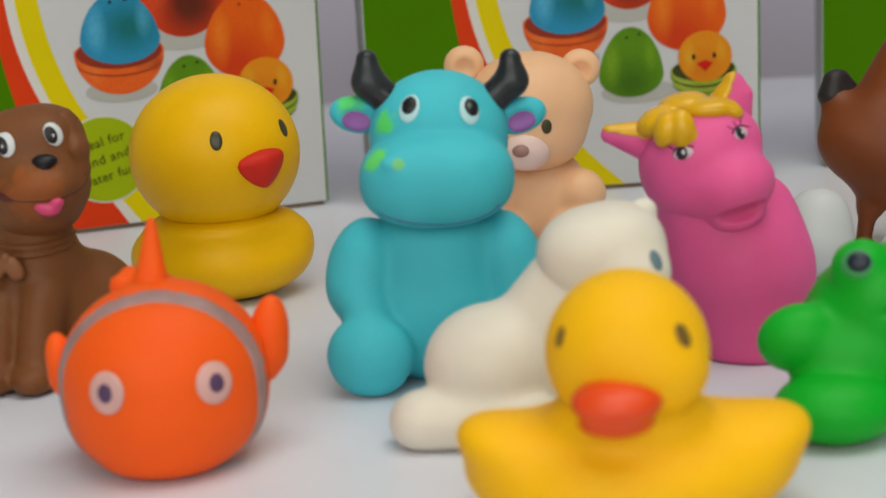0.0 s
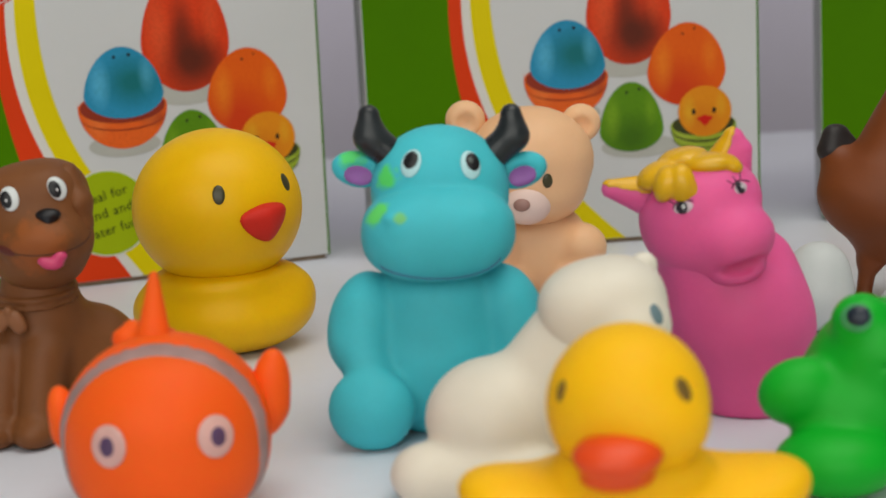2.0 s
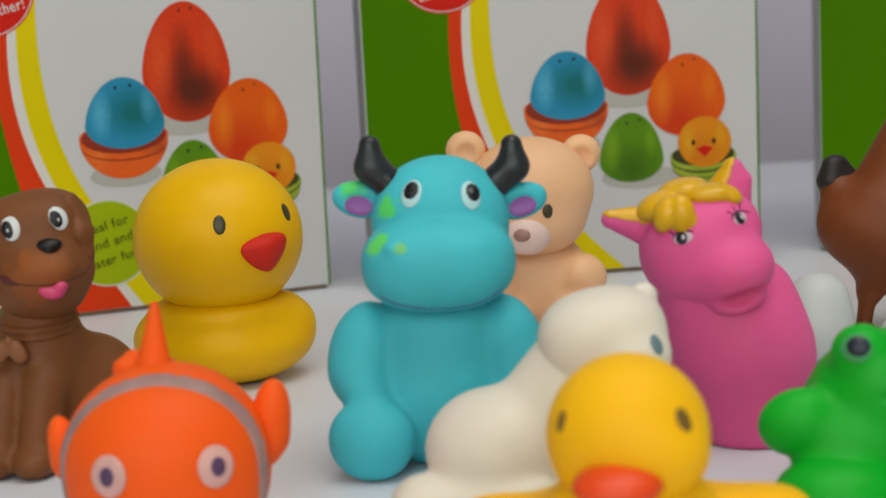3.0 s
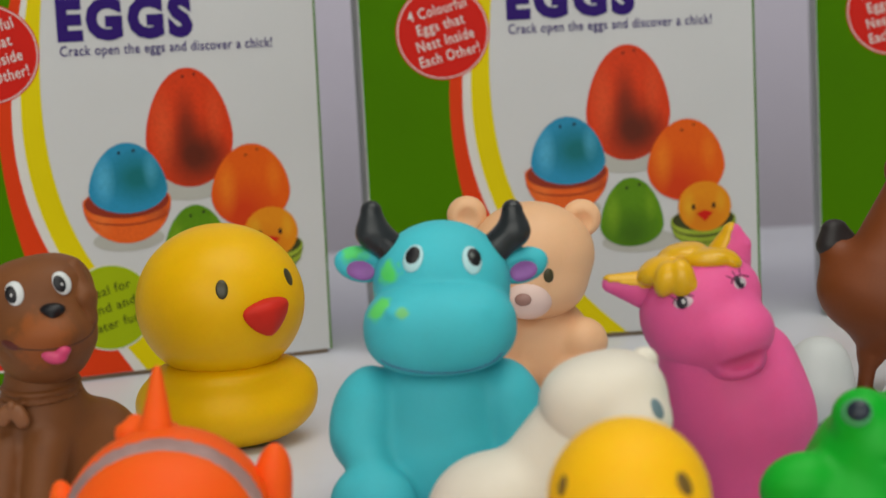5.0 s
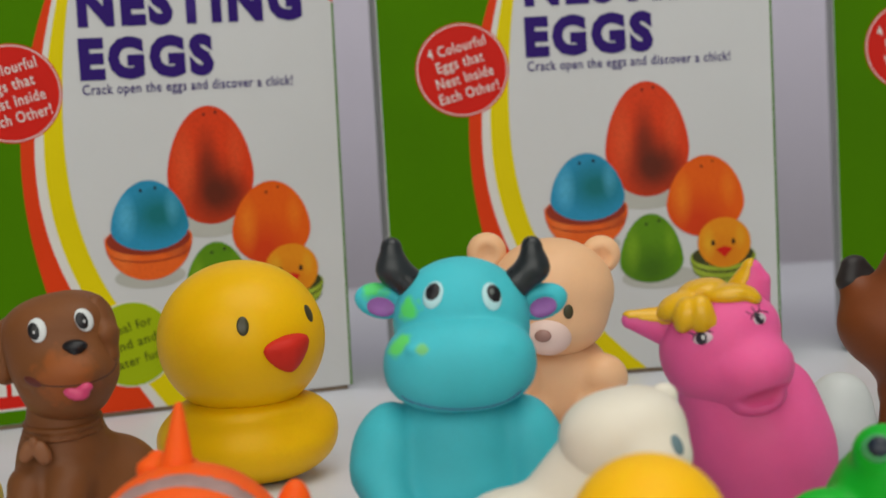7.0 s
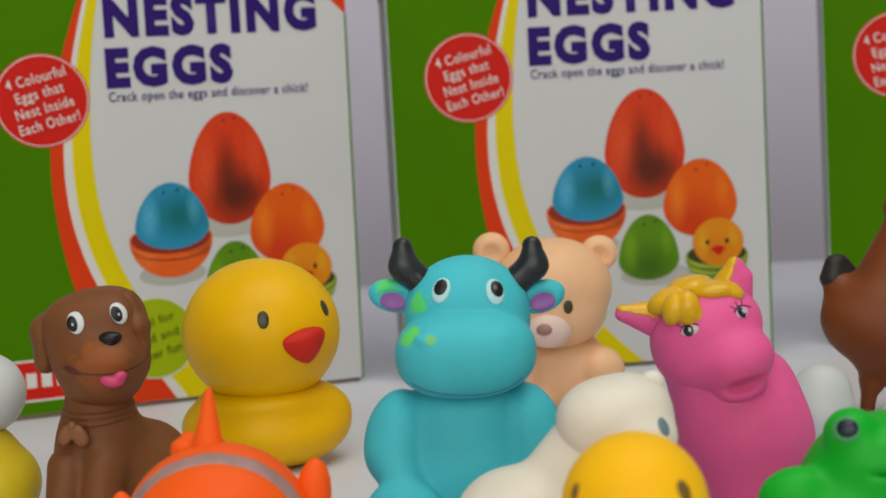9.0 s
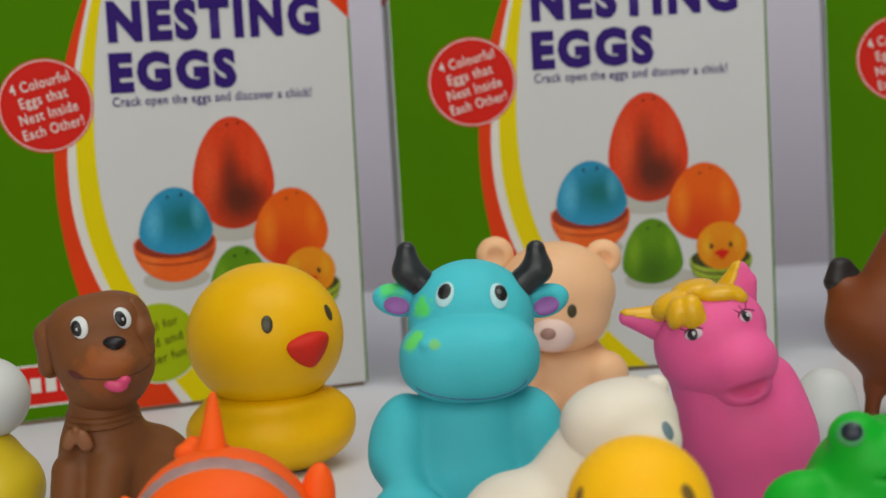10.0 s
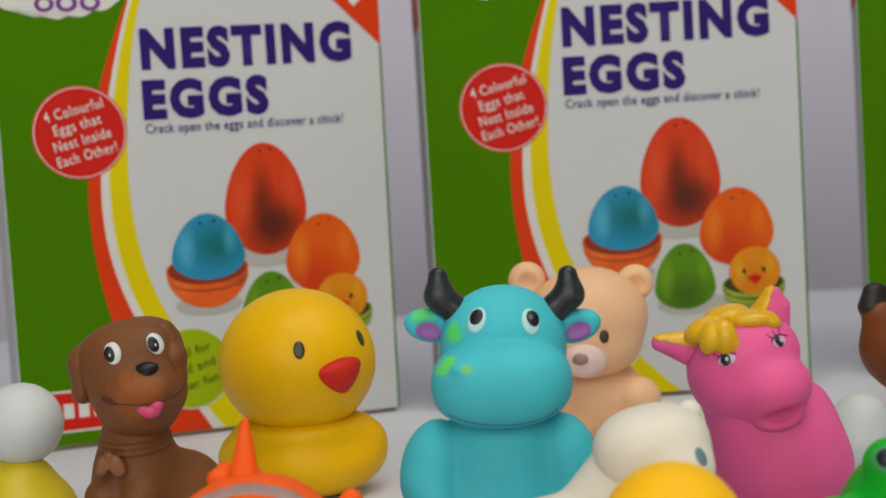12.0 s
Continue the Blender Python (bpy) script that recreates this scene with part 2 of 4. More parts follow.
def cone(a, b, ra, rb, flat=1.0):
    """A rounded limb from a to b; flat squeezes it from front to back."""
    a, b = np.array(a, float), np.array(b, float)
    s = np.array([1, flat, 1])

    def f(p):
        q, d = (p - a) / s, (b - a) / s
        h = np.clip((q @ d) / (d @ d), 0, 1)
        return (np.sqrt(((q - h[:, None] * d) ** 2).sum(1)) - (ra + (rb - ra) * h)) * min(1, flat * 1.3)
    return f


def gem(c, r, turn=(0, 0, 0), power=1.35):
    """A rounded diamond."""
    c, r = np.array(c, float), np.array(r, float)
    R = np.array(Euler([radians(a) for a in turn]).to_matrix())

    def f(p):
        q = np.abs((p - c) @ R / r)
        return ((q ** power).sum(1) ** (1 / power) - 1) * r.min() * 0.7
    return f


def wedge(c, r, up, down, turn=(0, 0, 0), power=1.35):
    """A rounded three-cornered pad that points down: half width and depth r, height up and down from its middle."""
    c = np.array(c, float)
    R = np.array(Euler([radians(a) for a in turn]).to_matrix())

    def f(p):
        q = (p - c) @ R
        z = np.where(q[:, 2] > 0, np.abs(q[:, 2] / up) ** (power + 1.2), np.abs(q[:, 2] / down) ** power)
        return ((np.abs(q[:, 0] / r[0]) ** power + np.abs(q[:, 1] / r[1]) ** power + z) ** (1 / power) - 1) * min(r[1], up) * 0.7
    return f


def joined(k, *fs):
    def f(p):
        d = fs[0](p)
        for g in fs[1:]:
            e = g(p)
            h = np.clip(0.5 + 0.5 * (e - d) / k, 0, 1)
            d = e + (d - e) * h - k * h * (1 - h)
        return d
    return f


def carved(k, f0, g0):
    def f(p):
        d, e = f0(p), -g0(p)
        h = np.clip(0.5 - 0.5 * (e - d) / k, 0, 1)
        return e + (d - e) * h + k * h * (1 - h)
    return f


def both(f0, g0):
    return lambda p: np.maximum(f0(p), g0(p))


def grown(f0, t):
    return lambda p: f0(p) - t


def flat_base(f0, k=1.6):
    return carved(k, f0, lambda p: p[:, 2])


def slope(f, p, e=0.02):
    g = np.stack([f(p + e * d) - f(p - e * d) for d in np.eye(3)], 1)
    return g / (np.linalg.norm(g, axis=1, keepdims=True) + 1e-12)


def skin(name, f, lo, hi, step=1.3):
    """The surface f = 0 within the box lo..hi, as a mesh in metres."""
    ax = [np.arange(a - 2 * step, b + 2.5 * step, step) for a, b in zip(lo, hi)]
    grid = np.stack(np.meshgrid(*ax, indexing="ij"), -1)
    shape = grid.shape[:3]
    val = f(grid.reshape(-1, 3)).reshape(shape)
    neg = val < 0
    acc = np.zeros([n - 1 for n in shape] + [3])
    cnt = np.zeros([n - 1 for n in shape])
    cell = [slice(0, -1), slice(1, None)]
    for axis in range(3):
        a = [slice(None)] * 3
        b = [slice(None)] * 3
        a[axis], b[axis] = slice(0, -1), slice(1, None)
        va, vb = val[tuple(a)], val[tuple(b)]
        hit = (va < 0) != (vb < 0)
        t = np.where(hit, va / np.where(hit, va - vb, 1), 0)
        pt = grid[tuple(a)] + t[..., None] * (grid[tuple(b)] - grid[tuple(a)])
        o = [i for i in range(3) if i != axis]
        for s1 in cell:
            for s2 in cell:
                s = [slice(None)] * 3
                s[o[0]], s[o[1]] = s1, s2
                acc += np.where(hit[tuple(s)][..., None], pt[tuple(s)], 0)
                cnt += hit[tuple(s)]
    live = cnt > 0
    index = np.full(live.shape, -1)
    index[live] = np.arange(live.sum())
    verts = acc[live] / cnt[live][:, None]
    for _ in range(2):
        verts = verts - slope(f, verts) * np.clip(f(verts), -step, step)[:, None]
    faces = []
    for axis in range(3):
        a = [slice(None)] * 3
        b = [slice(None)] * 3
        a[axis], b[axis] = slice(0, -1), slice(1, None)
        na, nb = neg[tuple(a)], neg[tuple(b)]
        o = [(axis + 1) % 3, (axis + 2) % 3]
        for flip, mask in ((False, na & ~nb), (True, ~na & nb)):
            ijk = np.argwhere(mask)
            ok = np.all(ijk[:, o] > 0, 1) & np.all(ijk[:, o] < np.array(shape)[o] - 1, 1)
            ijk = ijk[ok]
            quad = []
            for d0, d1 in ((0, 0), (-1, 0), (-1, -1), (0, -1)):
                c = ijk.copy()
                c[:, o[0]] += d0
                c[:, o[1]] += d1
                quad.append(index[c[:, 0], c[:, 1], c[:, 2]])
            q = np.stack(quad, 1)
            faces.append(q[:, ::-1] if flip else q)
    faces = np.concatenate(faces)
    return as_mesh(name, (verts / 1000).tolist(), faces.tolist())


def on_front(f, x, z, way):
    """Where the front of f lies over (x, z) of the toy's middle plane, seen along way; and its normal there."""
    w = np.array(way, float)
    w /= np.linalg.norm(w)
    x, z = np.atleast_1d(x), np.atleast_1d(z)
    p = np.stack([x, 0 * x, z], 1).astype(float) + w * 60
    for _ in range(60):
        p = p - w * np.clip(f(p), 0.0, 5)[:, None] * 0.8
    n = slope(f, p)
    return (p[0], n[0]) if len(x) == 1 else (p, n)


def stud(name, f, x, z, rx, rz, material, parent, way, thick=0.6, lift=0.1, roll=0.0, label="", shape=2.0):
    """A thin painted or moulded lens that lies on the surface f."""
    p, n = on_front(f, x, z, way)
    n = Vector(n)
    right = Vector((0, 0, 1)).cross(n)
    right = right.normalized() if right.length > 1e-3 else Vector((1, 0, 0))
    up = n.cross(right)
    c, s = math.cos(radians(roll)), math.sin(radians(roll))
    right, up = right * c + up * s, up * c - right * s
    bm = bmesh.new()
    bmesh.ops.create_uvsphere(bm, u_segments=28, v_segments=14, radius=1)
    raw = np.array([v.co[:] for v in bm.verts])
    # follow the curve of the surface underneath
    arr = np.array(p) + raw[:, :1] * np.array(right) * rx + raw[:, 1:2] * np.array(up) * rz
    for _ in range(4):
        arr = arr - slope(f, arr) * f(arr)[:, None]
    arr = arr + np.array(n) * (raw[:, 2:] * thick + lift)
    for v, q in zip(bm.verts, arr):
        v.co = Vector(q) / 1000
    for fc in bm.faces:
        fc.smooth = True
    bmesh.ops.recalc_face_normals(bm, faces=bm.faces)
    return part(name, bm, material, parent, label)


def tube_mesh(name, pts, radius, sides=8):
    pts = np.array(pts, float)
    verts, faces = [], []
    for i, p in enumerate(pts):
        d = Vector(pts[min(i + 1, len(pts) - 1)] - pts[max(i - 1, 0)]).normalized()
        a = d.orthogonal().normalized()
        if i:
            a = (last - d * last.dot(d)).normalized()
        last = a
        b = d.cross(a)
        r = radius * (0.55 if i in (0, len(pts) - 1) else 1)
        for k in range(sides):
            t = 2 * math.pi * k / sides
            verts.append(tuple((Vector(p) + (a * math.cos(t) + b * math.sin(t)) * r) / 1000))
    for i in range(len(pts) - 1):
        for k in range(sides):
            faces.append((i * sides + k, i * sides + (k + 1) % sides, (i + 1) * sides + (k + 1) % sides, (i + 1) * sides + k))
    faces.append(tuple(range(sides))[::-1])
    faces.append(tuple((len(pts) - 1) * sides + k for k in range(sides)))
    return as_mesh(name, verts, faces)


def line_on(name, f, knots, radius, material, parent, way, sink=0.4, n=28, label=""):
    """A painted line through knots (x, z), half sunk into the surface f."""
    knots = np.array(knots, float)
    t = np.linspace(0, 1, len(knots))
    deg = min(3, len(knots) - 1)
    cx, cz = np.polyfit(t, knots[:, 0], deg), np.polyfit(t, knots[:, 1], deg)
    u = np.linspace(0, 1, n)
    p, nn = on_front(f, np.polyval(cx, u), np.polyval(cz, u), way)
    pts = p - nn * radius * sink
    return part(name, tube_mesh(name, pts, radius), material, parent, label)


def toward(x, y):
    """The way from a toy at x, y to the front edge of the table, a little from above."""
    return (-x * 1000, 36 - y * 1000, 72)

# ---------------------------------------------------------------- room and table


def panel(name, lo, hi, material, bevel=0.0, parent=None):
    bm = bmesh.new()
    bmesh.ops.create_cube(bm, size=1)
    lo, hi = Vector(lo), Vector(hi)
    for v in bm.verts:
        v.co = Vector((lo[i] + (v.co[i] + 0.5) * (hi[i] - lo[i]) for i in range(3)))
    if bevel:
        bmesh.ops.bevel(bm, geom=bm.edges[:], offset=bevel, segments=2, affect="EDGES", profile=0.6)
    return part(name, bm, material, parent)


for nm, lo, hi, mt in (("floor", (-1.9, -2.3, -0.78), (1.9, 1.35, -0.74), "floor"), ("ceiling", (-1.9, -2.3, 1.82), (1.9, 1.35, 1.86), "plaster"),
                       ("wall_north", (-1.9, 1.30, -0.74), (1.9, 1.35, 1.82), "wall"), ("wall_south", (-1.9, -2.3, -0.74), (1.9, -2.25, 1.82), "plaster"),
                       ("wall_west", (-1.9, -2.25, -0.74), (-1.85, 1.30, 1.82), "plaster"), ("wall_east", (1.85, -2.25, -0.74), (1.9, 1.30, 1.82), "plaster")):
    tagged(panel(nm, lo, hi, M[mt]), {"floor": "grey floor of the room under the table", "ceiling": "plain grey painted ceiling of the room",
                                    "wall_north": "pale lavender painted wall behind the table"}.get(nm, "plain grey painted wall of the room"), nm.split("_")[0], kind="structure")

table = thing("table", pose(0, 0, 0), "white laminate table top under the rubber toys", "table")
panel("tabletop", (-1.1, -0.55, -0.028), (1.1, 1.12, 0.0), M["table"], 0.003, table)
for x in (-1.02, 1.02):
    for y in (-0.47, 1.04):
        panel("leg", (x - 0.025, y - 0.025, -0.74), (x + 0.025, y + 0.025, -0.028), M["plaster"], 0.003, table)

# ---------------------------------------------------------------- cardboard toy boxes (origin: lower right corner of the front)
W_BOX, D_BOX, H_BOX = 0.170, 0.072, 0.225


def plate(name, outline, y, material, parent, label="", thick=0.12, smooth=False):
    """A flat print of that outline, (u, v) in millimetres, lying y millimetres proud of the front."""
    bm = bmesh.new()
    vs = [bm.verts.new((u / 1000, -y / 1000, v / 1000)) for u, v in outline]
    face = bm.faces.new(vs)
    bmesh.ops.triangulate(bm, faces=[face])
    back = bmesh.ops.extrude_face_region(bm, geom=bm.faces[:])
    bmesh.ops.translate(bm, verts=[g for g in back["geom"] if isinstance(g, bmesh.types.BMVert)], vec=(0, thick / 1000, 0))
    bmesh.ops.recalc_face_normals(bm, faces=bm.faces)
    return part(name, bm, material, parent, label)


def ring(cx, cz, r, n=64, rx=None):
    return [(cx + (rx or r) * math.cos(2 * math.pi * i / n), cz + r * math.sin(2 * math.pi * i / n)) for i in range(n)]


def egg_line(cx, z0, z1, r, tilt=0.0, wide=0.42, n=56):
    """An egg's outline from z0 to z1, widest at that part of its height."""
    pts = []
    h = z1 - z0
    for i in range(n):
        a = 2 * math.pi * i / n
        s, c = math.sin(a), math.cos(a)
        zc = z0 + wide * h
        z = zc + s * (h * (1 - wide) if s > 0 else h * wide)
        x = r * c * (1 - 0.10 * max(0, s))
        pts.append((cx + x + (z - zc) * math.tan(radians(tilt)), z))
    return pts


def arc_strip(cx, cz, rx, rz, a0, a1, w, n=28):
    """A thin curved line, part of an ellipse, thinner at its ends."""
    out, back = [], []
    for i in range(n + 1):
        a, h = radians(a0 + (a1 - a0) * i / n), w / 2 * (0.35 + 0.65 * math.sin(math.pi * i / n))
        out.append((cx + (rx + h) * math.cos(a), cz + (rz + h) * math.sin(a)))
        back.append((cx + (rx - h) * math.cos(a), cz + (rz - h) * math.sin(a)))
    return out + back[::-1]


def lettering(name, body, u0, u1, v0, v1, y, material, parent, weight=0.0, turn=0.0, shear=0.0, label="", space=1.0):
    """Flat letters that fill the rectangle u0..u1, v0..v1 (millimetres), turned about its middle."""
    cu = bpy.data.curves.new(name, "FONT")
    cu.body, cu.size, cu.offset, cu.resolution_u, cu.space_character = body, 1.0, weight, 3, space
    cu.shear = shear
    ob = new(name, cu)
    bpy.context.view_layer.update()
    me = bpy.data.meshes.new_from_object(ob.evaluated_get(bpy.context.evaluated_depsgraph_get()))
    bpy.data.objects.remove(ob)
    co = np.array([v.co[:] for v in me.vertices])
    lo, hi = co.min(0), co.max(0)
    q = (co - lo) / np.maximum(hi - lo, 1e-6)
    w, h = u1 - u0, v1 - v0
    x, z = (q[:, 0] - 0.5) * w, (q[:, 1] - 0.5) * h
    c, s = math.cos(radians(turn)), math.sin(radians(turn))
    X, Z = (u0 + u1) / 2 + x * c - z * s, (v0 + v1) / 2 + x * s + z * c
    for v, a, b in zip(me.vertices, X, Z):
        v.co = (a / 1000, -y / 1000, b / 1000)
    return part(name, me, material, parent, label)


def edge_curve(vs, us, deg=5):
    k = np.polyfit(np.array(vs) / 100, us, deg)
    return lambda v: float(np.polyval(k, v / 100))


RED_L = edge_curve((0, 30, 62, 80, 98, 115, 140, 158, 171, 186, 195, 225), (-112, -121.5, -130, -133, -134.6, -134.5, -131, -126, -122, -115.5, -112.5, -100))
RED_R = edge_curve((0, 30, 56, 77, 97, 117, 145, 171, 195, 225), (-86, -104, -119.4, -125.7, -128.1, -128.3, -125, -118.7, -110.7, -97.5))
WHITE_R = edge_curve((0, 25, 50.6, 76.6, 97, 117, 145, 171, 195, 225), (-80.5, -97, -113, -121.2, -124.3, -125, -122, -116.4, -109.3, -95.5))
YELLOW_R = edge_curve((0, 25, 50, 76, 97, 116, 146, 170, 195, 225), (-58.5, -82, -103.4, -111.2, -114.8, -116.4, -115.6, -112, -105.3, -92))


def band(name, left, right, y, material, parent, label=""):
    vs = np.linspace(2.2, 224.7, 46)
    verts, faces = [], []
    for v in vs:
        verts += [(left(v) / 1000, -y / 1000, v / 1000), (right(v) / 1000, -y / 1000, v / 1000)]
    for i in range(len(vs) - 1):
        faces.append((2 * i, 2 * i + 1, 2 * i + 3, 2 * i + 2))
    return part(name, as_mesh(name, verts, faces, False), material, parent, label)


def toy_box(m, label, wide_l=0.0, wide_r=0.0, flare=0.0):
    """A carton; wide_l and wide_r widen its worn ends, flare lets the open top corner spread (millimetres)."""
    box = thing("toy_box", m, label, "toy box", "toy boxes behind the toys")
    t = 0.0015

    def slab(name, lo, hi, material, bevel=0.0, parent=None):
        ob = panel(name, lo, hi, material, bevel, parent)
        for v in ob.data.vertices:
            if v.co.x > -0.02:
                v.co.x += (wide_r + flare * v.co.z / H_BOX) / 1000
            elif v.co.x < -0.15:
                v.co.x -= wide_l / 1000
        return ob
    front = slab("front_panel", (-W_BOX, 0, 0.0020), (0, t, H_BOX), M["card"], 0.0004, box)
    tagged(front, "white front panel printed with coloured nesting eggs")
    slab("back_panel", (-W_BOX, D_BOX - t, 0.0020), (0, D_BOX, H_BOX), M["card"], 0.0004, box)
    tagged(slab("side_panel", (-t, t + 0.0001, 0.0020), (0, D_BOX - t - 0.0001, H_BOX), M["p_green"], 0.0003, box), "green printed side panel")
    side = tagged(slab("side_panel", (-W_BOX, t + 0.0001, 0.0020), (-W_BOX + t, D_BOX - t - 0.0001, H_BOX), M["side"], 0.0003, box), "greyish white side panel")
    tagged(slab("side_print", (-W_BOX - 0.0003, t + 0.002, 0.178), (-W_BOX - 0.0001, D_BOX - t - 0.002, H_BOX - 0.001), M["p_red"], 0, side), "red printed field")
    slab("top_panel", (-W_BOX + t + 0.0001, t + 0.0001, H_BOX - t), (-t - 0.0001, D_BOX - t - 0.0001, H_BOX), M["p_green"], 0.0003, box)
    tagged(slab("bottom_flap", (-W_BOX + 0.0015, 0.0022, 0), (-0.0015, D_BOX - 0.0022, 0.0020), M["kraft"], 0.0002, box), "raw brown cardboard bottom edge")
    # colour fields
    band("green_field", lambda v: -169.6 - wide_l, RED_L, 0.10, M["p_green"], front, "green printed field")
    band("red_stripe", RED_L, RED_R, 0.14, M["p_red"], front, "curved orange-red stripe")
    band("white_stripe", RED_R, WHITE_R, 0.14, M["p_white"], front, "curved white stripe")
    band("yellow_stripe", WHITE_R, YELLOW_R, 0.14, M["p_yellow"], front, "curved yellow stripe")
    plate("corner_triangle", [(-0.4 + wide_r + flare * 0.77, 171), (-0.4 + wide_r + flare, 224.5), (-51, 224.5)], 0.25, M["p_red"], front, "red corner triangle")
    plate("corner_bar", [(-9, 189), (-4, 194), (-6.5, 196.5), (-11.5, 191.5)], 0.4, M["p_white"], front, "white bar in the corner")
    plate("edge_line", [(-1.0 + wide_r, 2), (-0.1 + wide_r, 2), (-0.1 + wide_r + flare * 0.76, 171), (-1.0 + wide_r + flare * 0.76, 171)], 0.10, M["p_green"], front, "thin green edge line")
    # maker's mark, plain shapes
    plate("logo_cloud", [(-172 + 4 + i, 196 - 6.5 * math.sin(math.pi * i / 56) - 1.8 * abs(math.sin(i * 0.30))) for i in range(2, 54)] + [(-116, 216), (-164, 216)], 0.32, M["p_white"], front, "white scalloped logo ground")
    for u, r in ((-147, 4.2), (-137.5, 4.6), (-127.5, 4.4)):
        plate("logo_loop", ring(u, 194.5, r * 0.82, 32, r), 0.46, M["p_violet"], front, "violet logo loop")
        plate("logo_loop_hole", ring(u, 194.5, r * 0.45, 32, r * 0.55), 0.6, M["p_white"], front)
    plate("logo_bar", [(-158, 199), (-121, 199), (-121, 209), (-158, 209)], 0.46, M["p_violet"], front, "violet logo bar")
    # title
    lettering("title_lettering", "NESTING", -107.4, -11.4, 164.0, 182.6, 0.30, M["p_purple"], front, 0.060, label="bold dark purple title letters", space=1.22)
    lettering("title_lettering", "EGGS", -108.0, -51.4, 142.0, 160.0, 0.30, M["p_purple"], front, 0.062, label="bold dark purple title letters", space=1.22)
    lettering("tagline_lettering", "Crack open the eggs and discover a chick!", -107.5, -17.5, 134.9, 140.6, 0.30, M["p_purple"], front, 0.012, label="small dark purple tagline", space=1.10)
    # badge
    plate("badge_edge", ring(-136.1, 138.5, 20.4), 0.24, M["p_badge"], front, "red badge edge")
    plate("badge_ring", ring(-136.1, 138.5, 19.8), 0.34, M["p_white"], front, "white badge rim")
    plate("badge", ring(-136.1, 138.5, 19.3), 0.44, M["p_badge"], front, "round red badge")
    for body, du, dv, w, h in (("4 Colourful", -2.2, 9.9, 26, 4.6), ("Eggs that", -0.7, 2.7, 21, 6.0), ("Nest Inside", 0.9, -3.2, 25.4, 4.6), ("Each Other!", 2.5, -9.7, 26.6, 4.6)):
        lettering("badge_lettering", body, -136.1 + du - w / 2, -136.1 + du + w / 2, 138.5 + dv - h / 2, 138.5 + dv + h / 2, 0.6, M["p_white"], front, 0.008, 13, label="white badge letters", space=1.10)
    plate("lime_badge_ring", ring(-94.8, 30.4, 18.4), 0.34, M["p_white"], front, "white badge rim")
    plate("lime_badge", ring(-94.8, 30.4, 17.8), 0.44, M["p_lime"], front, "round lime green badge")
    for body, du, dv, w, h in (("Ideal for", -1.0, 7.6, 20, 4.0), ("sand and", -0.2, 0.4, 21.5, 4.0), ("water fun!", 1.2, -6.8, 24, 4.0)):
        lettering("badge_lettering", body, -94.8 + du - w / 2, -94.8 + du + w / 2, 30.4 + dv - h / 2, 30.4 + dv + h / 2, 0.6, M["p_olive"], front, 0.006, 13, label="dark olive badge letters", space=1.08)
    plate("banner_edge", [(-169.5, 7.8), (-127, 7.8), (-130, 26.4), (-169.5, 26.4)], 0.20, M["p_white"], front, "white banner edge")
    plate("banner", [(-169.5, 8.8), (-128, 8.8), (-131, 25.4), (-169.5, 25.4)], 0.32, M["p_badge"], front, "red banner")
    for u in (-163, -156.5, -150, -143.5, -137):
        plate("banner_bar", [(u - 2.2, 14), (u + 2.2, 14), (u + 2.2, 20.5), (u - 2.2, 20.5)], 0.46, M["p_white"], front, "white bar")
    # printed nesting eggs
    plate("egg_shade", ring(-57, 78, 5, 40, 16), 0.16, M["p_shadow"], front)
    plate("egg_shade", ring(-85, 58.5, 5, 40, 15), 0.18, M["p_shadow"], front)
    plate("egg_shade", ring(-53, 42.5, 5, 40, 17), 0.20, M["p_shadow"], front)
    plate("egg_picture", egg_line(-56.2, 78.6, 129.3, 18.8, 0.5), 0.24, M["e_red"], front, "printed translucent red egg")
    plate("egg_picture", egg_line(-31.2, 59.4, 95.4, 17.5, 2), 0.34, M["e_orange"], front, "printed orange egg")
    plate("cup_picture", [(-103.2, 78)] + [(-84.7 + 18.6 * math.cos(a), 74.5 + (17.6 if math.sin(a) < 0 else 6.5) * math.sin(a)) for a in np.linspace(math.pi, 3 * math.pi, 48)[1:]], 0.30, M["e_cup"], front, "printed orange half shell")
    plate("shell_rim_picture", ring(-84.7, 74.5, 6.8, 48, 17.8), 0.37, M["e_rim"], front, "printed dark shell rim")
    plate("egg_picture", [(-83.8 + 16.6 * math.cos(a) * (1 - 0.1 * max(0, math.sin(a))), 79.5 + (19.8 if math.sin(a) > 0 else 10.0) * math.sin(a)) for a in np.linspace(0, 2 * math.pi, 49)[:-1]], 0.42, M["e_teal"], front, "printed teal egg")
    plate("egg_picture", egg_line(-56.4, 40.4, 70.9, 14.3, 0.5, 0.32), 0.42, M["e_green"], front, "printed green half egg")
    plate("cup_picture", [(-24.3 + 14.8 * math.cos(a), 50 + (13.0 if math.sin(a) < 0 else 5.5) * math.sin(a)) for a in np.linspace(0, 2 * math.pi, 49)[:-1]], 0.50, M["e_lime"], front, "printed lime half shell")
    plate("shell_inside_picture", ring(-24.3, 50.6, 5.0, 40, 14.0), 0.56, M["e_inside"], front, "printed dark shell inside")
    plate("shell_lip_picture", arc_strip(-24.3, 49.4, 14.7, 6.4, 188, 352, 0.9), 0.66, M["e_inside"], front, "printed dark rim line")
    plate("shell_lip_picture", arc_strip(-24.3, 45.2, 13.9, 5.2, 190, 350, 0.5), 0.66, M["e_inside"], front, "printed dark rim line")
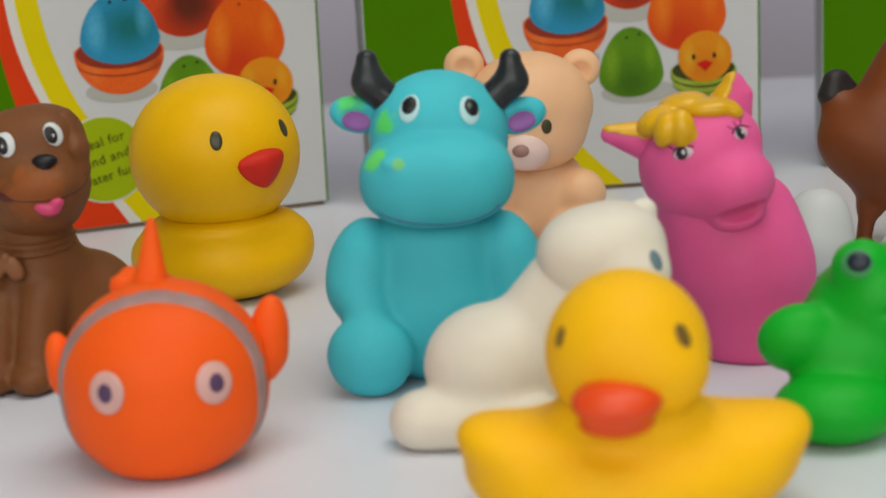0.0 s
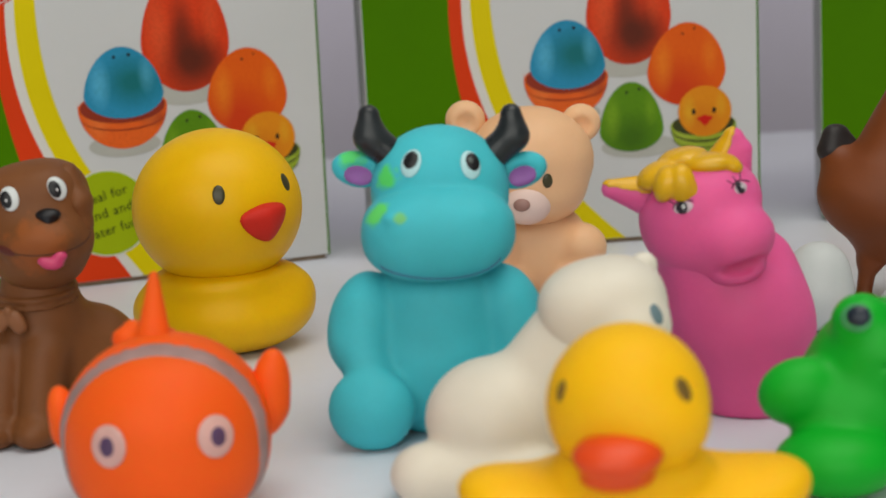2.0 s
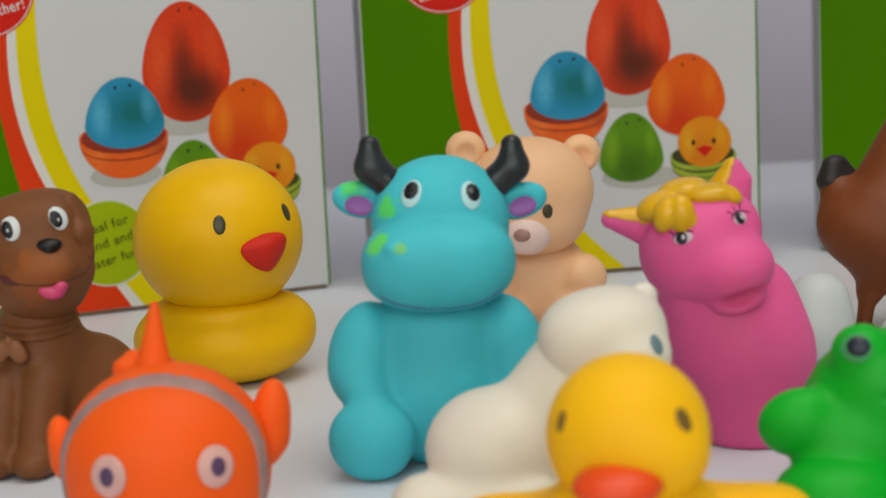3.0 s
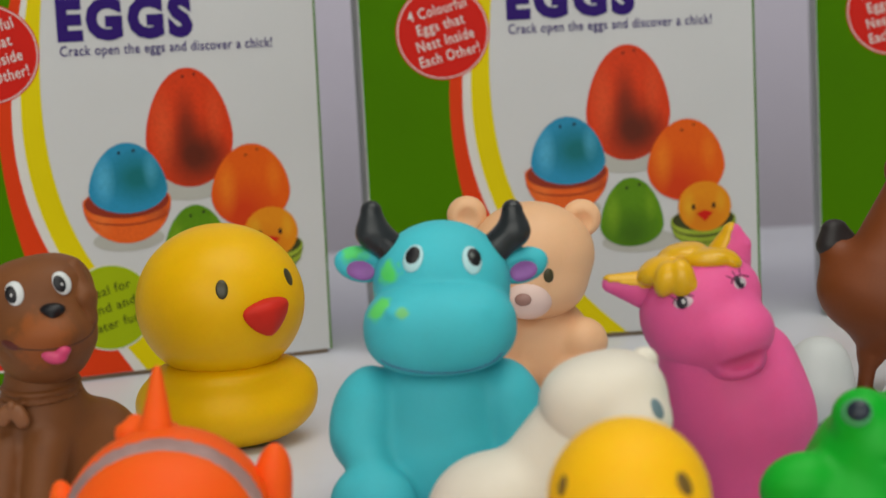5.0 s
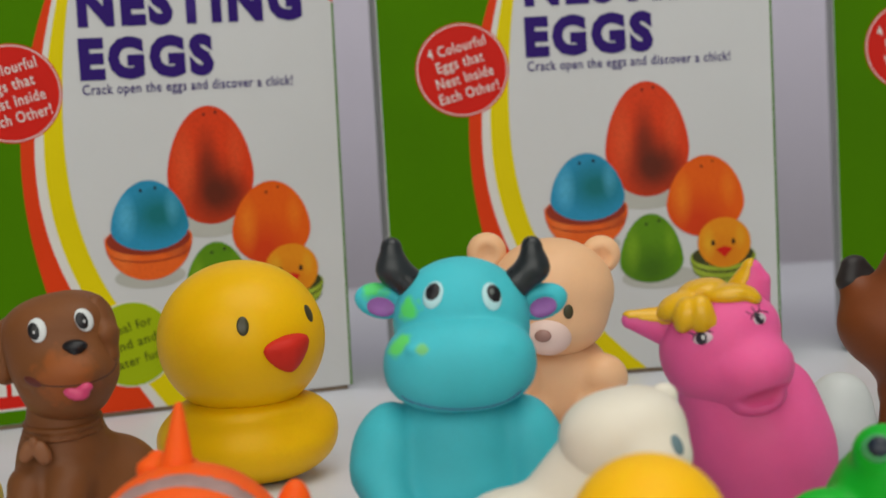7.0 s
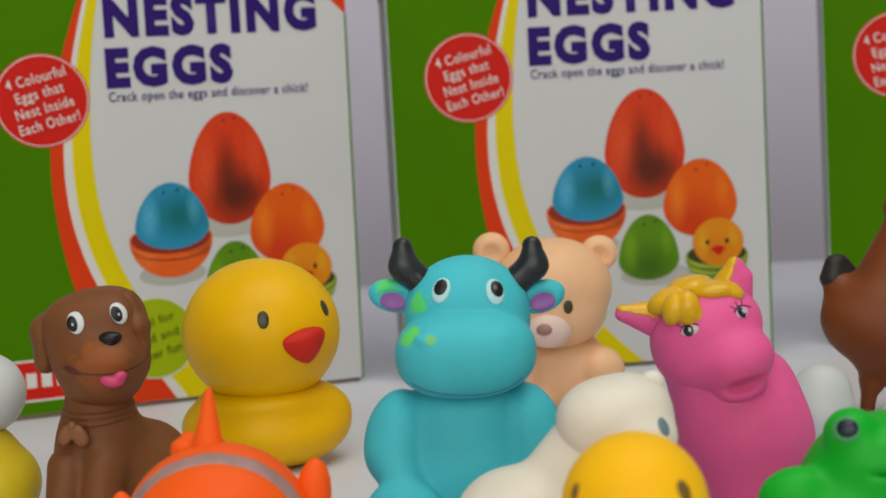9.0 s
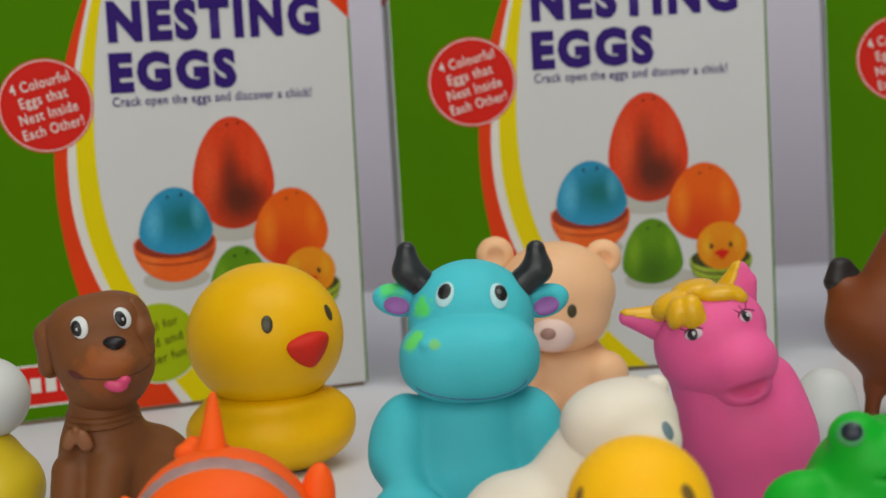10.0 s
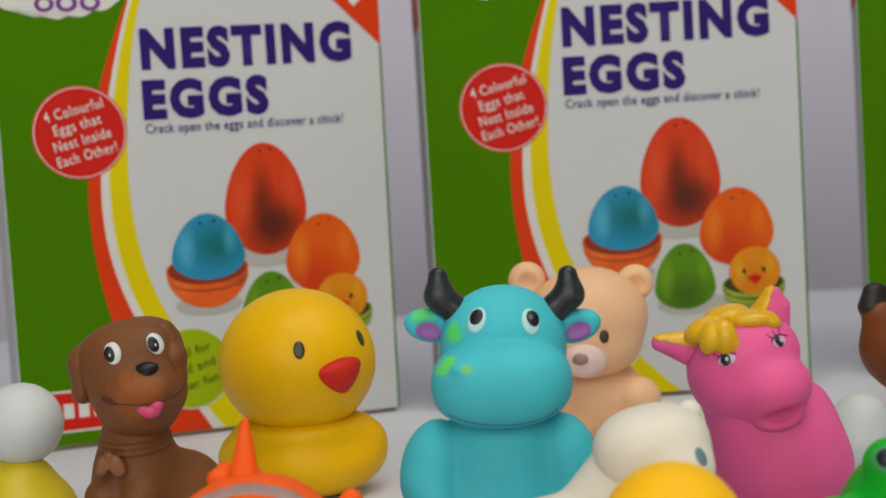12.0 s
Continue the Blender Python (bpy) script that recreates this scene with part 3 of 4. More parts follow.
    plate("shell_lip_picture", arc_strip(-84.7, 71.2, 18.2, 6.4, 186, 354, 0.5), 0.50, M["e_rim"], front, "printed rim line")
    plate("chick_picture", ring(-23.5, 56.2, 11.2, 48, 12), 0.60, M["e_chick"], front, "printed yellow chick")
    plate("beak_picture", [(-27.4, 53.2), (-23.6, 54.6), (-19.8, 53.4), (-23.5, 49.6)], 0.74, M["p_badge"], front, "printed red beak")
    for u, v, rr in ((-28.6, 56.2, 0.85), (-19.4, 56.4, 0.85), (-57.6, 125.6, 0.55), (-52.6, 126.4, 0.55), (-86.8, 95.2, 0.65), (-80.6, 95.8, 0.65), (-58.3, 66.4, 0.6), (-52.6, 67.6, 0.6), (-32.6, 90.6, 0.5), (-27.4, 92.6, 0.45)):
        plate("dot_picture", ring(u, v, rr * (1.5 if abs(v - 56.3) < 0.3 else 1), 16, rr), 0.76, M["p_dot"], front)
    return box


toy_box(pose(-0.0256, 0.7345, 0, 0, 0, 18.3), "white and green cardboard nesting eggs toy box standing on the table", 0, 1.1, 2.4)
toy_box(pose(0.1675, 0.7337, 0, 0, 0, 3.0), "white and green nesting eggs box facing the toys squarely", 2.2, 1.1, 1.2)
toy_box(pose(0.3675, 0.7150, 0, 0, 0, -13.0), "white and green nesting eggs box at the row's end", 0, 1.0, 1.2)

# ---------------------------------------------------------------- squeeze toys on the table
GROUP = "rubber bath toys"


def toy(name, x, y, label, category, turn=0.0):
    return thing(name, pose(x, y, 0, 0, 0, turn), label, category, GROUP), toward(x, y)


def build_cow():
    t, way = toy("toy_cow", 0.0089, 0.460, "teal rubber cow sitting upright with black horns", "bath toy")
    trunk = joined(5, ell((4.5, 3, 21), (23, 18, 23)), ell((5, 2, 36), (18.5, 15, 14)))
    arm_a = joined(3, ell((-15.6, -2, 31.4), (9.6, 10.5, 14.6), (0, 14, 0)), cone((-17.0, -6, 27), (-14.5, -11, 19), 7.4, 6.4))
    arm_b = joined(3, ell((24.0, -2, 31.2), (9.4, 10.5, 14.8), (0, -14, 0)), cone((26.0, -6, 27), (24, -11, 19), 7.2, 6.2))
    foot_a = joined(3, ell((-14.8, -15.5, 11.2), (11.4, 6.0, 11.2), (0, 0, -8)), cone((-4, -2, 13), (-14, -11, 11.6), 9, 9.6))
    foot_b = joined(3, ell((24.5, -15.5, 11.4), (12.0, 6.0, 11.4), (0, 0, 8)), cone((12, -2, 13), (23, -11, 11.6), 9, 9.6))
    body = joined(1.6, joined(2.0, trunk, arm_a, arm_b), foot_a, foot_b)
    body = carved(0.8, body, cone((-26, -19, 18.5), (-18, -23, 14.0), 0.7, 0.5))
    body = flat_base(body, 1.2)
    part("body", skin("body", body, (-30, -26, -1), (39, 22, 52), 1.2), M["teal"], t)
    skull = joined(4, ell((7, 1.5, 66.5), (18.6, 14.6, 17.2)), ell((7, 2, 58), (17, 14, 14)))
    snout = gem((5.6, -8.4, 56.4), (20.4, 15.4, 12.9), power=2.35)
    head = joined(0.9, skull, snout)
    head = joined(1.5, head, ell((-5, -19.0, 62.6), (3.4, 1.9, 1.5), (25, 0, 14)), ell((14.6, -19.0, 61.8), (3.4, 1.9, 1.5), (25, 0, -14)))
    part("head", skin("head", head, (-17, -27, 40), (28, 20, 86), 1.0), M["teal"], t)
    horn_a = joined(2, cone((-6.6, 1, 77.4), (-10.8, 1, 81.6), 4.3, 4.2), cone((-10.9, 1, 81.5), (-10.9, 1, 87.2), 4.1, 2.9))
    horn_b = joined(2, cone((22.2, 1, 75.6), (27.1, 1, 79.8), 4.3, 4.2), cone((27.2, 1, 79.7), (27.0, 1, 85.4), 4.1, 2.9))
    part("horn", skin("horn", horn_a, (-17, -6, 69), (0, 8, 92), 0.8), M["horn"], t, "glossy black horn")
    part("horn", skin("horn", horn_b, (15, -6, 67), (33, 8, 90), 0.8), M["horn"], t, "glossy black horn")
    for c, turn, x, z in (((-14.4, 3, 72.8), (0, 14, 0), -14.6, 71.8), ((29.0, 3, 70.0), (0, -14, 0), 29.2, 69.2)):
        ear = ell(c, (7.4, 3.4, 4.9), turn)
        ear = carved(1.2, ear, ell((c[0] + (1 if c[0] < 0 else -1) * 0.6, c[1] - 4.0, c[2] - 0.8), (5.2, 2.4, 3.2), turn))
        e = part("ear", skin("ear", ear, (c[0] - 9, -2, c[2] - 7), (c[0] + 9, 8, c[2] + 7), 0.7), M["teal"], t)
        stud("inner_ear", ear, x, z, 3.9, 2.9, M["purple"], e, way, 0.3, 0.0, -turn[1], "purple painted inner ear")
    for x, z, dx in ((-0.4, 73.6, 0.1), (15.2, 72.2, 0.4)):
        e = stud("eye", head, x, z, 2.85, 4.05, M["eye_teal"], t, way, 0.5, 0.05, -6, "white painted eye")
        stud("pupil", head, x + dx, z + 0.6, 2.05, 2.6, M["black"], e, way, 0.5, 0.35, -6)
        if x > 5:
            stud("glint", head, x + dx - 0.6, z + 0.9, 0.7, 0.8, M["grey"], e, way, 0.3, 0.7)
    line_on("smile_line", snout, ((-10.0, 47.2), (-4, 44.3), (5.5, 42.6), (15, 43.6), (21.5, 47.2)), 0.27, M["smile"], t, way, 0.25, 40)


def build_chick():
    t, way = toy("toy_chick", -0.0579, 0.570, "round yellow rubber chick with a red beak", "bath toy")
    body = joined(5, ell((2.5, 2, 13.4), (29.5, 24, 14.6)), ell((21, 5, 17.5), (12, 12, 10), (0, -15, 0)), ell((-15, 2, 16), (13, 16, 10)))
    part("body", skin("body", flat_base(joined(7, body, ell((2.2, 0, 25), (22, 20, 6.5))), 2), (-31, -26, -1), (37, 29, 36), 1.4), M["yellow"], t)
    head = ell((2.6, 0, 49.5), (28.4, 27, 26.6))
    part("head", skin("head", head, (-28, -29, 22), (33, 29, 78), 1.5), M["yellow"], t)
    p, n = on_front(head, 17, 43.6, way)
    yaw = math.degrees(math.atan2(n[0], -n[1]))
    beak = wedge((p[0], p[1] + 0.6, p[2] + 2.4), (8.8, 4.6), 3.9, 9.0, (0, -8, yaw), 1.45)
    part("beak", skin("beak", beak, p - 12, p + 12, 0.8), M["beak"], t, "red painted beak")
    stud("eye", head, 3.2, 53.6, 2.0, 3.2, M["eye_dark"], t, way, 0.4, 0.1)
    stud("eye", head, 25.4, 56.6, 1.9, 3.1, M["eye_dark"], t, way, 0.4, 0.1)


def build_dog():
    t, way = toy("toy_dog", -0.1017, 0.485, "brown rubber puppy sitting with its pink tongue out", "bath toy")
    trunk = joined(6, ell((2, 3, 20), (15.0, 14, 23)), cone((2.8, 1, 46), (3, 2, 34), 9.8, 11.4), ell((14, 12, 17), (15.5, 15, 17)))
    legs = joined(2, cone((-6, -7, 24), (-8.5, -13, 5), 6.5, 5.2), cone((5, -8, 24), (2.5, -14, 5), 6.8, 5.6), ell((-9, -15, 4.2), (6, 7.5, 4.8)), ell((2.2, -16.5, 4.2), (6.3, 7.5, 4.8)))
    haunch = joined(3, ell((19, 6, 11), (11, 13, 12)), ell((20, -6, 4), (6, 8, 4.4)))
    body = flat_base(joined(2.5, trunk, legs, haunch), 1.2)
    part("body", skin("body", body, (-18, -26, -1), (34, 30, 60), 1.3), M["brown"], t)
    part("collar", skin("collar", joined(1.5, ell((2.8, 1, 41.2), (11.4, 11.8, 1.9), (8, 0, 0)), ell((2.8, 1, 38.9), (11.9, 12.0, 1.4), (8, 0, 0))), (-14, -17, 30), (22, 17, 48), 0.9), M["brown"], t, "moulded brown collar")
    bow = joined(0.5, gem((-4.8, -12.4, 35.2), (2.0, 1.3, 3.2), (0, 24, 0), 2.6), gem((-0.6, -12.9, 34.8), (2.3, 1.3, 3.5), (0, -24, 0), 2.6), ell((-2.7, -13.0, 38.0), (1.2, 1.3, 1.4)))
    part("bow", skin("bow", bow, (-13, -19, 28), (6, -9, 43), 0.5), M["tan"], t, "small tan moulded bow")
    head = joined(5, gem((3.7, 1, 65.4), (16.2, 13.5, 12.4), (0, -9, 0), 2.5), ell((6.5, -5, 55), (14.2, 11.5, 10.2)), ell((5.0, -2, 48.5), (11, 10, 7)))
    head = joined(2, head, ell((8.6, -12.5, 57.0), (9.2, 5.6, 5.6)))
    head = carved(1.2, head, ell((-5.2, -14.5, 52.6), (3.8, 3, 1.7), (0, 18, 0)))
    part("head", skin("head", head, (-16, -21, 39), (24, 17, 81), 1.1), M["brown"], t)
    for f, lo, hi in ((joined(2, cone((14.6, -1, 74.0), (18.0, -4, 66.0), 3.0, 3.1, 1.5), cone((18.0, -4, 66.0), (19.2, -5.0, 59.6), 3.1, 2.2, 1.5)), (6, -9, 53), (26, 11, 80)),
                      (joined(3, cone((-7, 3, 71), (-11.6, 1, 65), 3.4, 4.0, 1.4), cone((-11.4, 1, 66), (-11.8, 0, 56), 4.2, 3.6, 1.6)), (-20, -6, 49), (-1, 9, 80))):
        part("ear", skin("ear", f, lo, hi, 0.9), M["brown"], t, "drooping brown ear")
    p, n = on_front(head, 8.2, 61.6, way)
    part("nose", skin("nose", joined(1.5, ell(p + [-0.4, 0, 0.5], (3.5, 2.3, 1.8)), ell(p + [-0.4, 0, -1.5], (1.8, 2.0, 1.9))), p - 7, p + 7, 0.5), M["black"], t, "glossy black nose")
    for x, z, roll in ((-2.2, 67.2, 14), (11.0, 69.4, 14)):
        e = stud("eye", head, x, z, 2.65, 3.6, M["eye_white"], t, way, 0.7, 0.15, roll, "white painted eye")
        stud("pupil", head, x - 0.7, z - 0.3, 1.8, 2.55, M["black"], e, way, 0.5, 0.55, roll)
        stud("glint", head, x - 0.6 + (0.3 if x > 5 else 0), z - 0.6, 0.42, 0.62, M["glint"], e, way, 0.3, 0.85, roll)
    p, n = on_front(head, 7.6, 49.0, way)
    tongue = joined(1.2, ell(p + [-2.0, -0.2, 0.7], (2.0, 1.7, 1.6)), ell(p + [2.2, -0.2, 1.5], (2.1, 1.7, 1.6)), ell(p + [0.2, -0.3, -0.5], (3.0, 1.6, 1.7)))
    part("tongue", skin("tongue", tongue, p - 9, p + 9, 0.6), M["tongue"], t, "shiny pink tongue")
    stud("mouth_corner", head, -4.6, 52.8, 3.0, 1.2, M["mouth_red"], t, way, 0.3, 0.05, -20, "dark red open mouth corner")
    line_on("mouth_line", head, ((-7, 53.5), (-1, 51.6), (5, 51.0), (12, 51.6), (17, 54.0), (19, 57.0)), 0.26, M["brown_dark"], t, way, 0.55, 36)


def build_fish():
    t, way = toy("toy_fish", -0.0562, 0.405, "orange rubber fish with a pale stripe and round eyes", "bath toy")
    core = joined(6, ell((2.5, 0, 21.4), (24.6, 23.5, 22.6)), ell((2.5, 24, 22), (15, 20, 16)), ell((2.5, -1, 12.0), (21.5, 21, 13)))
    lips = joined(5, core, ell((2, -12, 6.0), (12, 8, 5)))
    body = flat_base(carved(1.6, lips, joined(1, cone((-9, -24.0, 10.2), (2, -25.6, 6.6), 1.3, 2.2), cone((2, -25.6, 6.6), (14, -24.0, 10.2), 2.2, 1.3))), 2.2)
    part("body", skin("body", body, (-24, -27, -1), (30, 46, 46), 1.4), M["orange"], t)
    part("stripe", skin("stripe", both(grown(core, 0.3), lambda p: np.abs(p[:, 1] + 8.2 + 0.05 * (p[:, 2] - 30)) - 2.4), (-24, -15, -1), (30, -3, 46), 1.0), M["stripe"], t, "greyish white painted stripe")
    part("stripe", skin("stripe", both(grown(core, 0.3), lambda p: np.abs(p[:, 1] - 20) - 3.0), (-24, 15, 2), (30, 25, 46), 1.0), M["stripe"], t, "greyish white painted stripe")
    dorsal = joined(3, cone((0.8, 2, 42), (1.8, 4, 57.2), 4.3, 1.2, 0.8), cone((-5.5, 5, 42), (-4.5, 6, 44), 4.0, 2.6, 0.8), cone((1, 6, 40), (2, 18, 39), 3.5, 2.5))
    part("dorsal_fin", skin("dorsal_fin", dorsal, (-14, -6, 34), (13, 22, 60), 0.9), M["orange"], t, "pointed orange back fin")
    line_on("fin_edge", dorsal, ((-9.6, 43.2), (-9.0, 44.6), (-8.0, 45.8)), 0.35, M["black"], t, way, 0.2, 8)
    part("side_fin", skin("side_fin", joined(2, ell((27.2, 3, 27.6), (4.8, 4.5, 10.6), (0, 8, 0)), cone((22, 3, 19), (27, 3, 24), 4, 4)), (15, -5, 10), (37, 12, 43), 0.9), M["orange"], t)
    part("side_fin", skin("side_fin", joined(2, ell((-22, 3, 24), (3.6, 4.5, 8.4), (0, -8, 0)), cone((-17, 3, 17), (-21, 3, 21), 4, 4)), (-30, -5, 8), (-10, 12, 37), 0.9), M["orange"], t)
    part("tail_fin", skin("tail_fin", joined(4, ell((2.5, 45, 20), (3, 7, 8), (30, 0, 0)), ell((2.5, 45, 12), (3, 7, 7), (-30, 0, 0)), ell((2.5, 39, 17), (5, 8, 7))), (-6, 28, 1), (12, 58, 36), 1.2), M["orange"], t)
    for x, z in ((-11, 19.6), (13.2, 20.2)):
        e = stud("eye", core, x, z, 4.6, 5.0, M["eye_pink"], t, way, 0.8, 0.2, 0, "pale painted eye ring")
        stud("pupil", core, x + 0.1, z, 2.1, 2.5, M["pupil"], e, way, 0.5, 0.7)


def build_cat():
    t, way = toy("toy_cat", 0.0215, 0.410, "cream white rubber kitten sitting and looking aside", "bath toy")
    rear = joined(3, ell((3.3, 1, 16.7), (17.3, 16, 15.1)), cone((-14.5, -8, 6.2), (12, -14, 6.0), 7.2, 6.6), ell((-15, -6, 6), (8, 8, 6.6)))
    chest = joined(6, ell((25, 1, 18), (13, 14, 20)), cone((12, 2, 22), (25, 2, 36), 11.5, 12))
    paws = joined(2, ell((20, -13, 4.5), (6.5, 9, 5)), ell((33, -12, 4.5), (6.5, 9, 5)))
    body = flat_base(joined(3, rear, chest, paws), 1.5)
    part("body", skin("body", body, (-24, -24, -1), (41, 19, 50), 1.4), M["cream"], t)
    head = joined(4, gem((30, 0, 43), (15.6, 13.5, 11.8), (0, -10, 0), 2.3), ell((36, -8, 38.5), (8.5, 7, 6)))
    part("head", skin("head", head, (13, -17, 29), (48, 15, 57), 1.2), M["cream"], t)
    for a, b in (((36.6, 1, 46.4), (40.4, 1, 52.0)), ((25, 7, 43), (24.6, 8.5, 46.4))):
        part("ear", skin("ear", cone(a, b, 6.4, 3.4, 0.7), np.array(b) - 11, np.array(b) + 7, 0.8), M["cream"], t)
    stud("eye", head, 41.6, 40.6, 1.7, 2.6, M["blue_eye"], t, way, 0.4, 0.1, 0, "blue grey painted eye")


def build_duck():
    t, way = toy("toy_duck", 0.0458, 0.345, "bright yellow rubber duck with an orange red beak", "bath toy")
    body = joined(6, ell((2, 6, 11.5), (34, 25, 13.5)), ell((-23, 3, 18), (11, 11, 6), (0, 18, 0)), ell((28, 3, 16.5), (11, 11, 6), (0, -18, 0)), ell((2, 27, 22), (8, 9, 6), (30, 0, 0)))
    part("body", skin("body", flat_base(joined(4, body, ell((1.2, 0, 24.5), (15.5, 14, 8))), 2), (-36, -22, -1), (41, 40, 36), 1.4), M["duck_yellow"], t)
    head = joined(4, ell((1.2, 0, 37.0), (16.4, 16, 16.6)), ell((6, -9, 35), (9, 7, 7)))
    part("head", skin("head", head, (-18, -19, 19), (20, 18, 56), 1.2), M["duck_yellow"], t)
    beak = joined(1.5, ell((-3.4, -15.0, 31.4), (8.8, 7.2, 4.2), (6, 0, 0)), ell((-3.4, -14.0, 27.2), (7.4, 6.4, 3.2), (-8, 0, 0)))
    part("beak", skin("beak", beak, (-14, -27, 22), (10, -6, 36), 0.9), M["duck_beak"], t, "orange red beak")
    stud("eye", head, 12.0, 40.0, 1.7, 2.5, M["olive"], t, way, 0.4, 0.1)
    stud("eye", head, -11.8, 41.0, 1.2, 2.2, M["olive"], t, way, 0.4, 0.1)


def build_frog():
    t, way = toy("toy_frog", 0.1134, 0.400, "glossy green rubber frog sitting with bulging eyes", "bath toy")
    trunk = joined(5, ell((8, 4, 20), (24.5, 18, 20)), ell((-7, -3, 15), (13, 11, 13)), ell((24, -3, 15), (13, 11, 13)), ell((8.5, 0, 31), (20, 15, 11.5)))
    limbs = joined(3, ell((-18.0, -4, 22.8), (10.0, 7, 8.0), (0, -12, 0)), ell((-12, -13, 8.2), (14.5, 12, 8.4)), cone((-12, -2, 22), (2, 0, 22), 6, 9),
                   ell((35, -4, 22.5), (9.4, 7, 7.0), (0, 12, 0)), ell((30, -13, 8.2), (14.5, 12, 8.4)), cone((30, -2, 22), (16, 0, 22), 6, 9))
    body = joined(2.5, trunk, limbs, ell((-3.2, -4, 38.5), (7.2, 6.5, 6.8)), ell((21, -4, 38.5), (7.2, 6.5, 6.8)))
    body = carved(0.8, body, ell((9, -15, 29.6), (12, 4, 0.7)))
    body = flat_base(body, 1.4)
    part("body", skin("body", body, (-29, -27, -1), (46, 24, 46), 1.4), M["green"], t)
    for x in (-3.4, 20.6):
        e = stud("eye", body, x, 39.2, 4.3, 3.9, M["pale_green"], t, way, 0.5, 0.1, 0, "pale green eye ring")
        stud("pupil", body, x + 0.6, 39.4, 2.9, 2.6, M["navy"], e, way, 0.5, 0.45)


def build_pony():
    t, way = toy("toy_pony", 0.0979, 0.462, "pink rubber pony with a golden mane, head tilted", "bath toy")
    trunk = joined(7, ell((-1, 5, 25), (19.2, 16, 20)), cone((1.5, 3, 20), (2.5, 3, 3), 16.5, 16), cone((-13, 2, 47), (-4.5, 4, 31), 12.0, 17))
    hip = joined(5, ell((9, 8, 22), (11.5, 14, 18)), ell((6, 8, 38), (10, 11, 11)))
    body = flat_base(joined(4, trunk, hip), 1.6)
    body = carved(0.8, body, ell((2.5, 3, 3.6), (40, 40, 0.25)))
    part("body", skin("body", body, (-25, -16, -1), (24, 25, 58), 1.3), M["pink"], t)
    skull = joined(6, ell((-11.6, 0, 57.0), (17.0, 14.5, 13.4), (0, -20, 0)), ell((-15.6, 0, 49), (9.6, 11, 9.5)))
    snout = joined(3, skull, joined(3, ell((-5.0, -9.5, 49.8), (11.2, 10.4, 9.4), (0, -15, 0)), ell((-9, -5, 48), (10.5, 9.5, 9.5))))
    head = joined(1.6, snout, ell((-4.2, -6.6, 41.4), (8.8, 8.4, 5.2), (0, -12, 0)))
    head = carved(1.0, head, ell((-2.6, -17.0, 42.8), (8.8, 5.4, 2.9), (0, -14, 0)))
    part("head", skin("head", head, (-30, -21, 34), (11, 16, 73), 1.1), M["pink"], t)
    # fills the mouth recess; the shade in there is put into its colour
    mouth, _ = on_front(head, -1.6, 41.0, way)
    part("mouth", skin("mouth", ell(mouth + [-0.6, 2.2, 1.6], (8.0, 1.9, 3.0), (0, -14, 0)), mouth - 10, mouth + 10, 0.7), M["pink_shaded"], t, "open mouth recess, pink darkened for its shade")
    ears = (joined(2, cone((-23.5, 2, 60.4), (-35.8, 1, 63.4), 6.4, 2.5, 0.8)), joined(2, cone((-4.4, 2, 67), (-1.9, 1, 75.4), 6.6, 2.8, 0.8), cone((-1.6, 2, 64), (0.2, 1, 72), 4.5, 3.0, 0.8)))
    e = part("ear", skin("ear", ears[0], (-40, -5, 53), (-16, 8, 70), 0.8), M["pink"], t)
    part("ear_paint", skin("ear_paint", both(grown(ears[0], 0.3), lambda p: -(p[:, 2] - 61.8 + 0.20 * (p[:, 0] + 24) - 0.15 * p[:, 1])), (-40, -5, 56), (-16, 8, 72), 0.7), M["mane"], e, "golden painted ear edge")
    e = part("ear", skin("ear", ears[1], (-15, -5, 58), (6, 10, 80), 0.8), M["pink"], t)
    part("ear_paint", skin("ear_paint", both(grown(ears[1], 0.3), lambda p: (p[:, 0] + 5.6 - 0.38 * (p[:, 2] - 67) - 0.1 * p[:, 1])), (-15, -5, 58), (6, 10, 80), 0.7), M["mane"], e, "golden painted ear edge")
    mane = joined(0.6, ell((-23.4, -2, 66.8), (6.0, 6.0, 3.6), (0, -26, 0)), ell((-9.4, -4.0, 69.4), (7.6, 5.6, 3.1), (0, -2, 0)), ell((-15.6, 1, 70.8), (6.6, 6.6, 2.9), (0, -8, 0)),
                  ell((-22.4, -8.2, 65.2), (3.2, 4.2, 5.0), (0, 16, 0)), ell((-18.4, -9.8, 65.2), (3.7, 4.0, 5.6), (0, -6, 0)), ell((-15.6, -10.4, 63.0), (1.7, 2.2, 4.0), (0, -14, 0)),
                  ell((-4.0, -5.6, 68.6), (3.0, 3.4, 2.3), (0, 20, 0)), ell((-15.5, 12, 60), (8, 6, 12)))
    part("mane", skin("mane", mane, (-32, -17, 46), (4, 20, 77), 0.9), M["mane"], t, "glossy golden yellow mane")
    for x, z, roll, s in ((-15.8, 57.2, -14, 1.0), (-0.4, 61.6, -18, 0.85)):
        e = stud("eye", head, x, z, 2.7 * s, 1.6, M["eye_pony"], t, way, 0.25, 0.05, -roll, "white painted eye")
        stud("iris", head, x - 0.3, z, 1.6 * s, 1.75, M["iris"], e, way, 0.25, 0.2, -roll)
        stud("glint", head, x + 0.1, z + 0.2, 0.5, 0.7, M["glint"], e, way, 0.2, 0.35, -roll)
        line_on("eyelid_line", head, ((x - 2.8 * s, z - 0.2), (x - 1.4 * s, z + 1.7), (x + 0.6, z + 2.0), (x + 2.9 * s, z + 1.5)), 0.22, M["lash"], t, way, 0.3, 14)
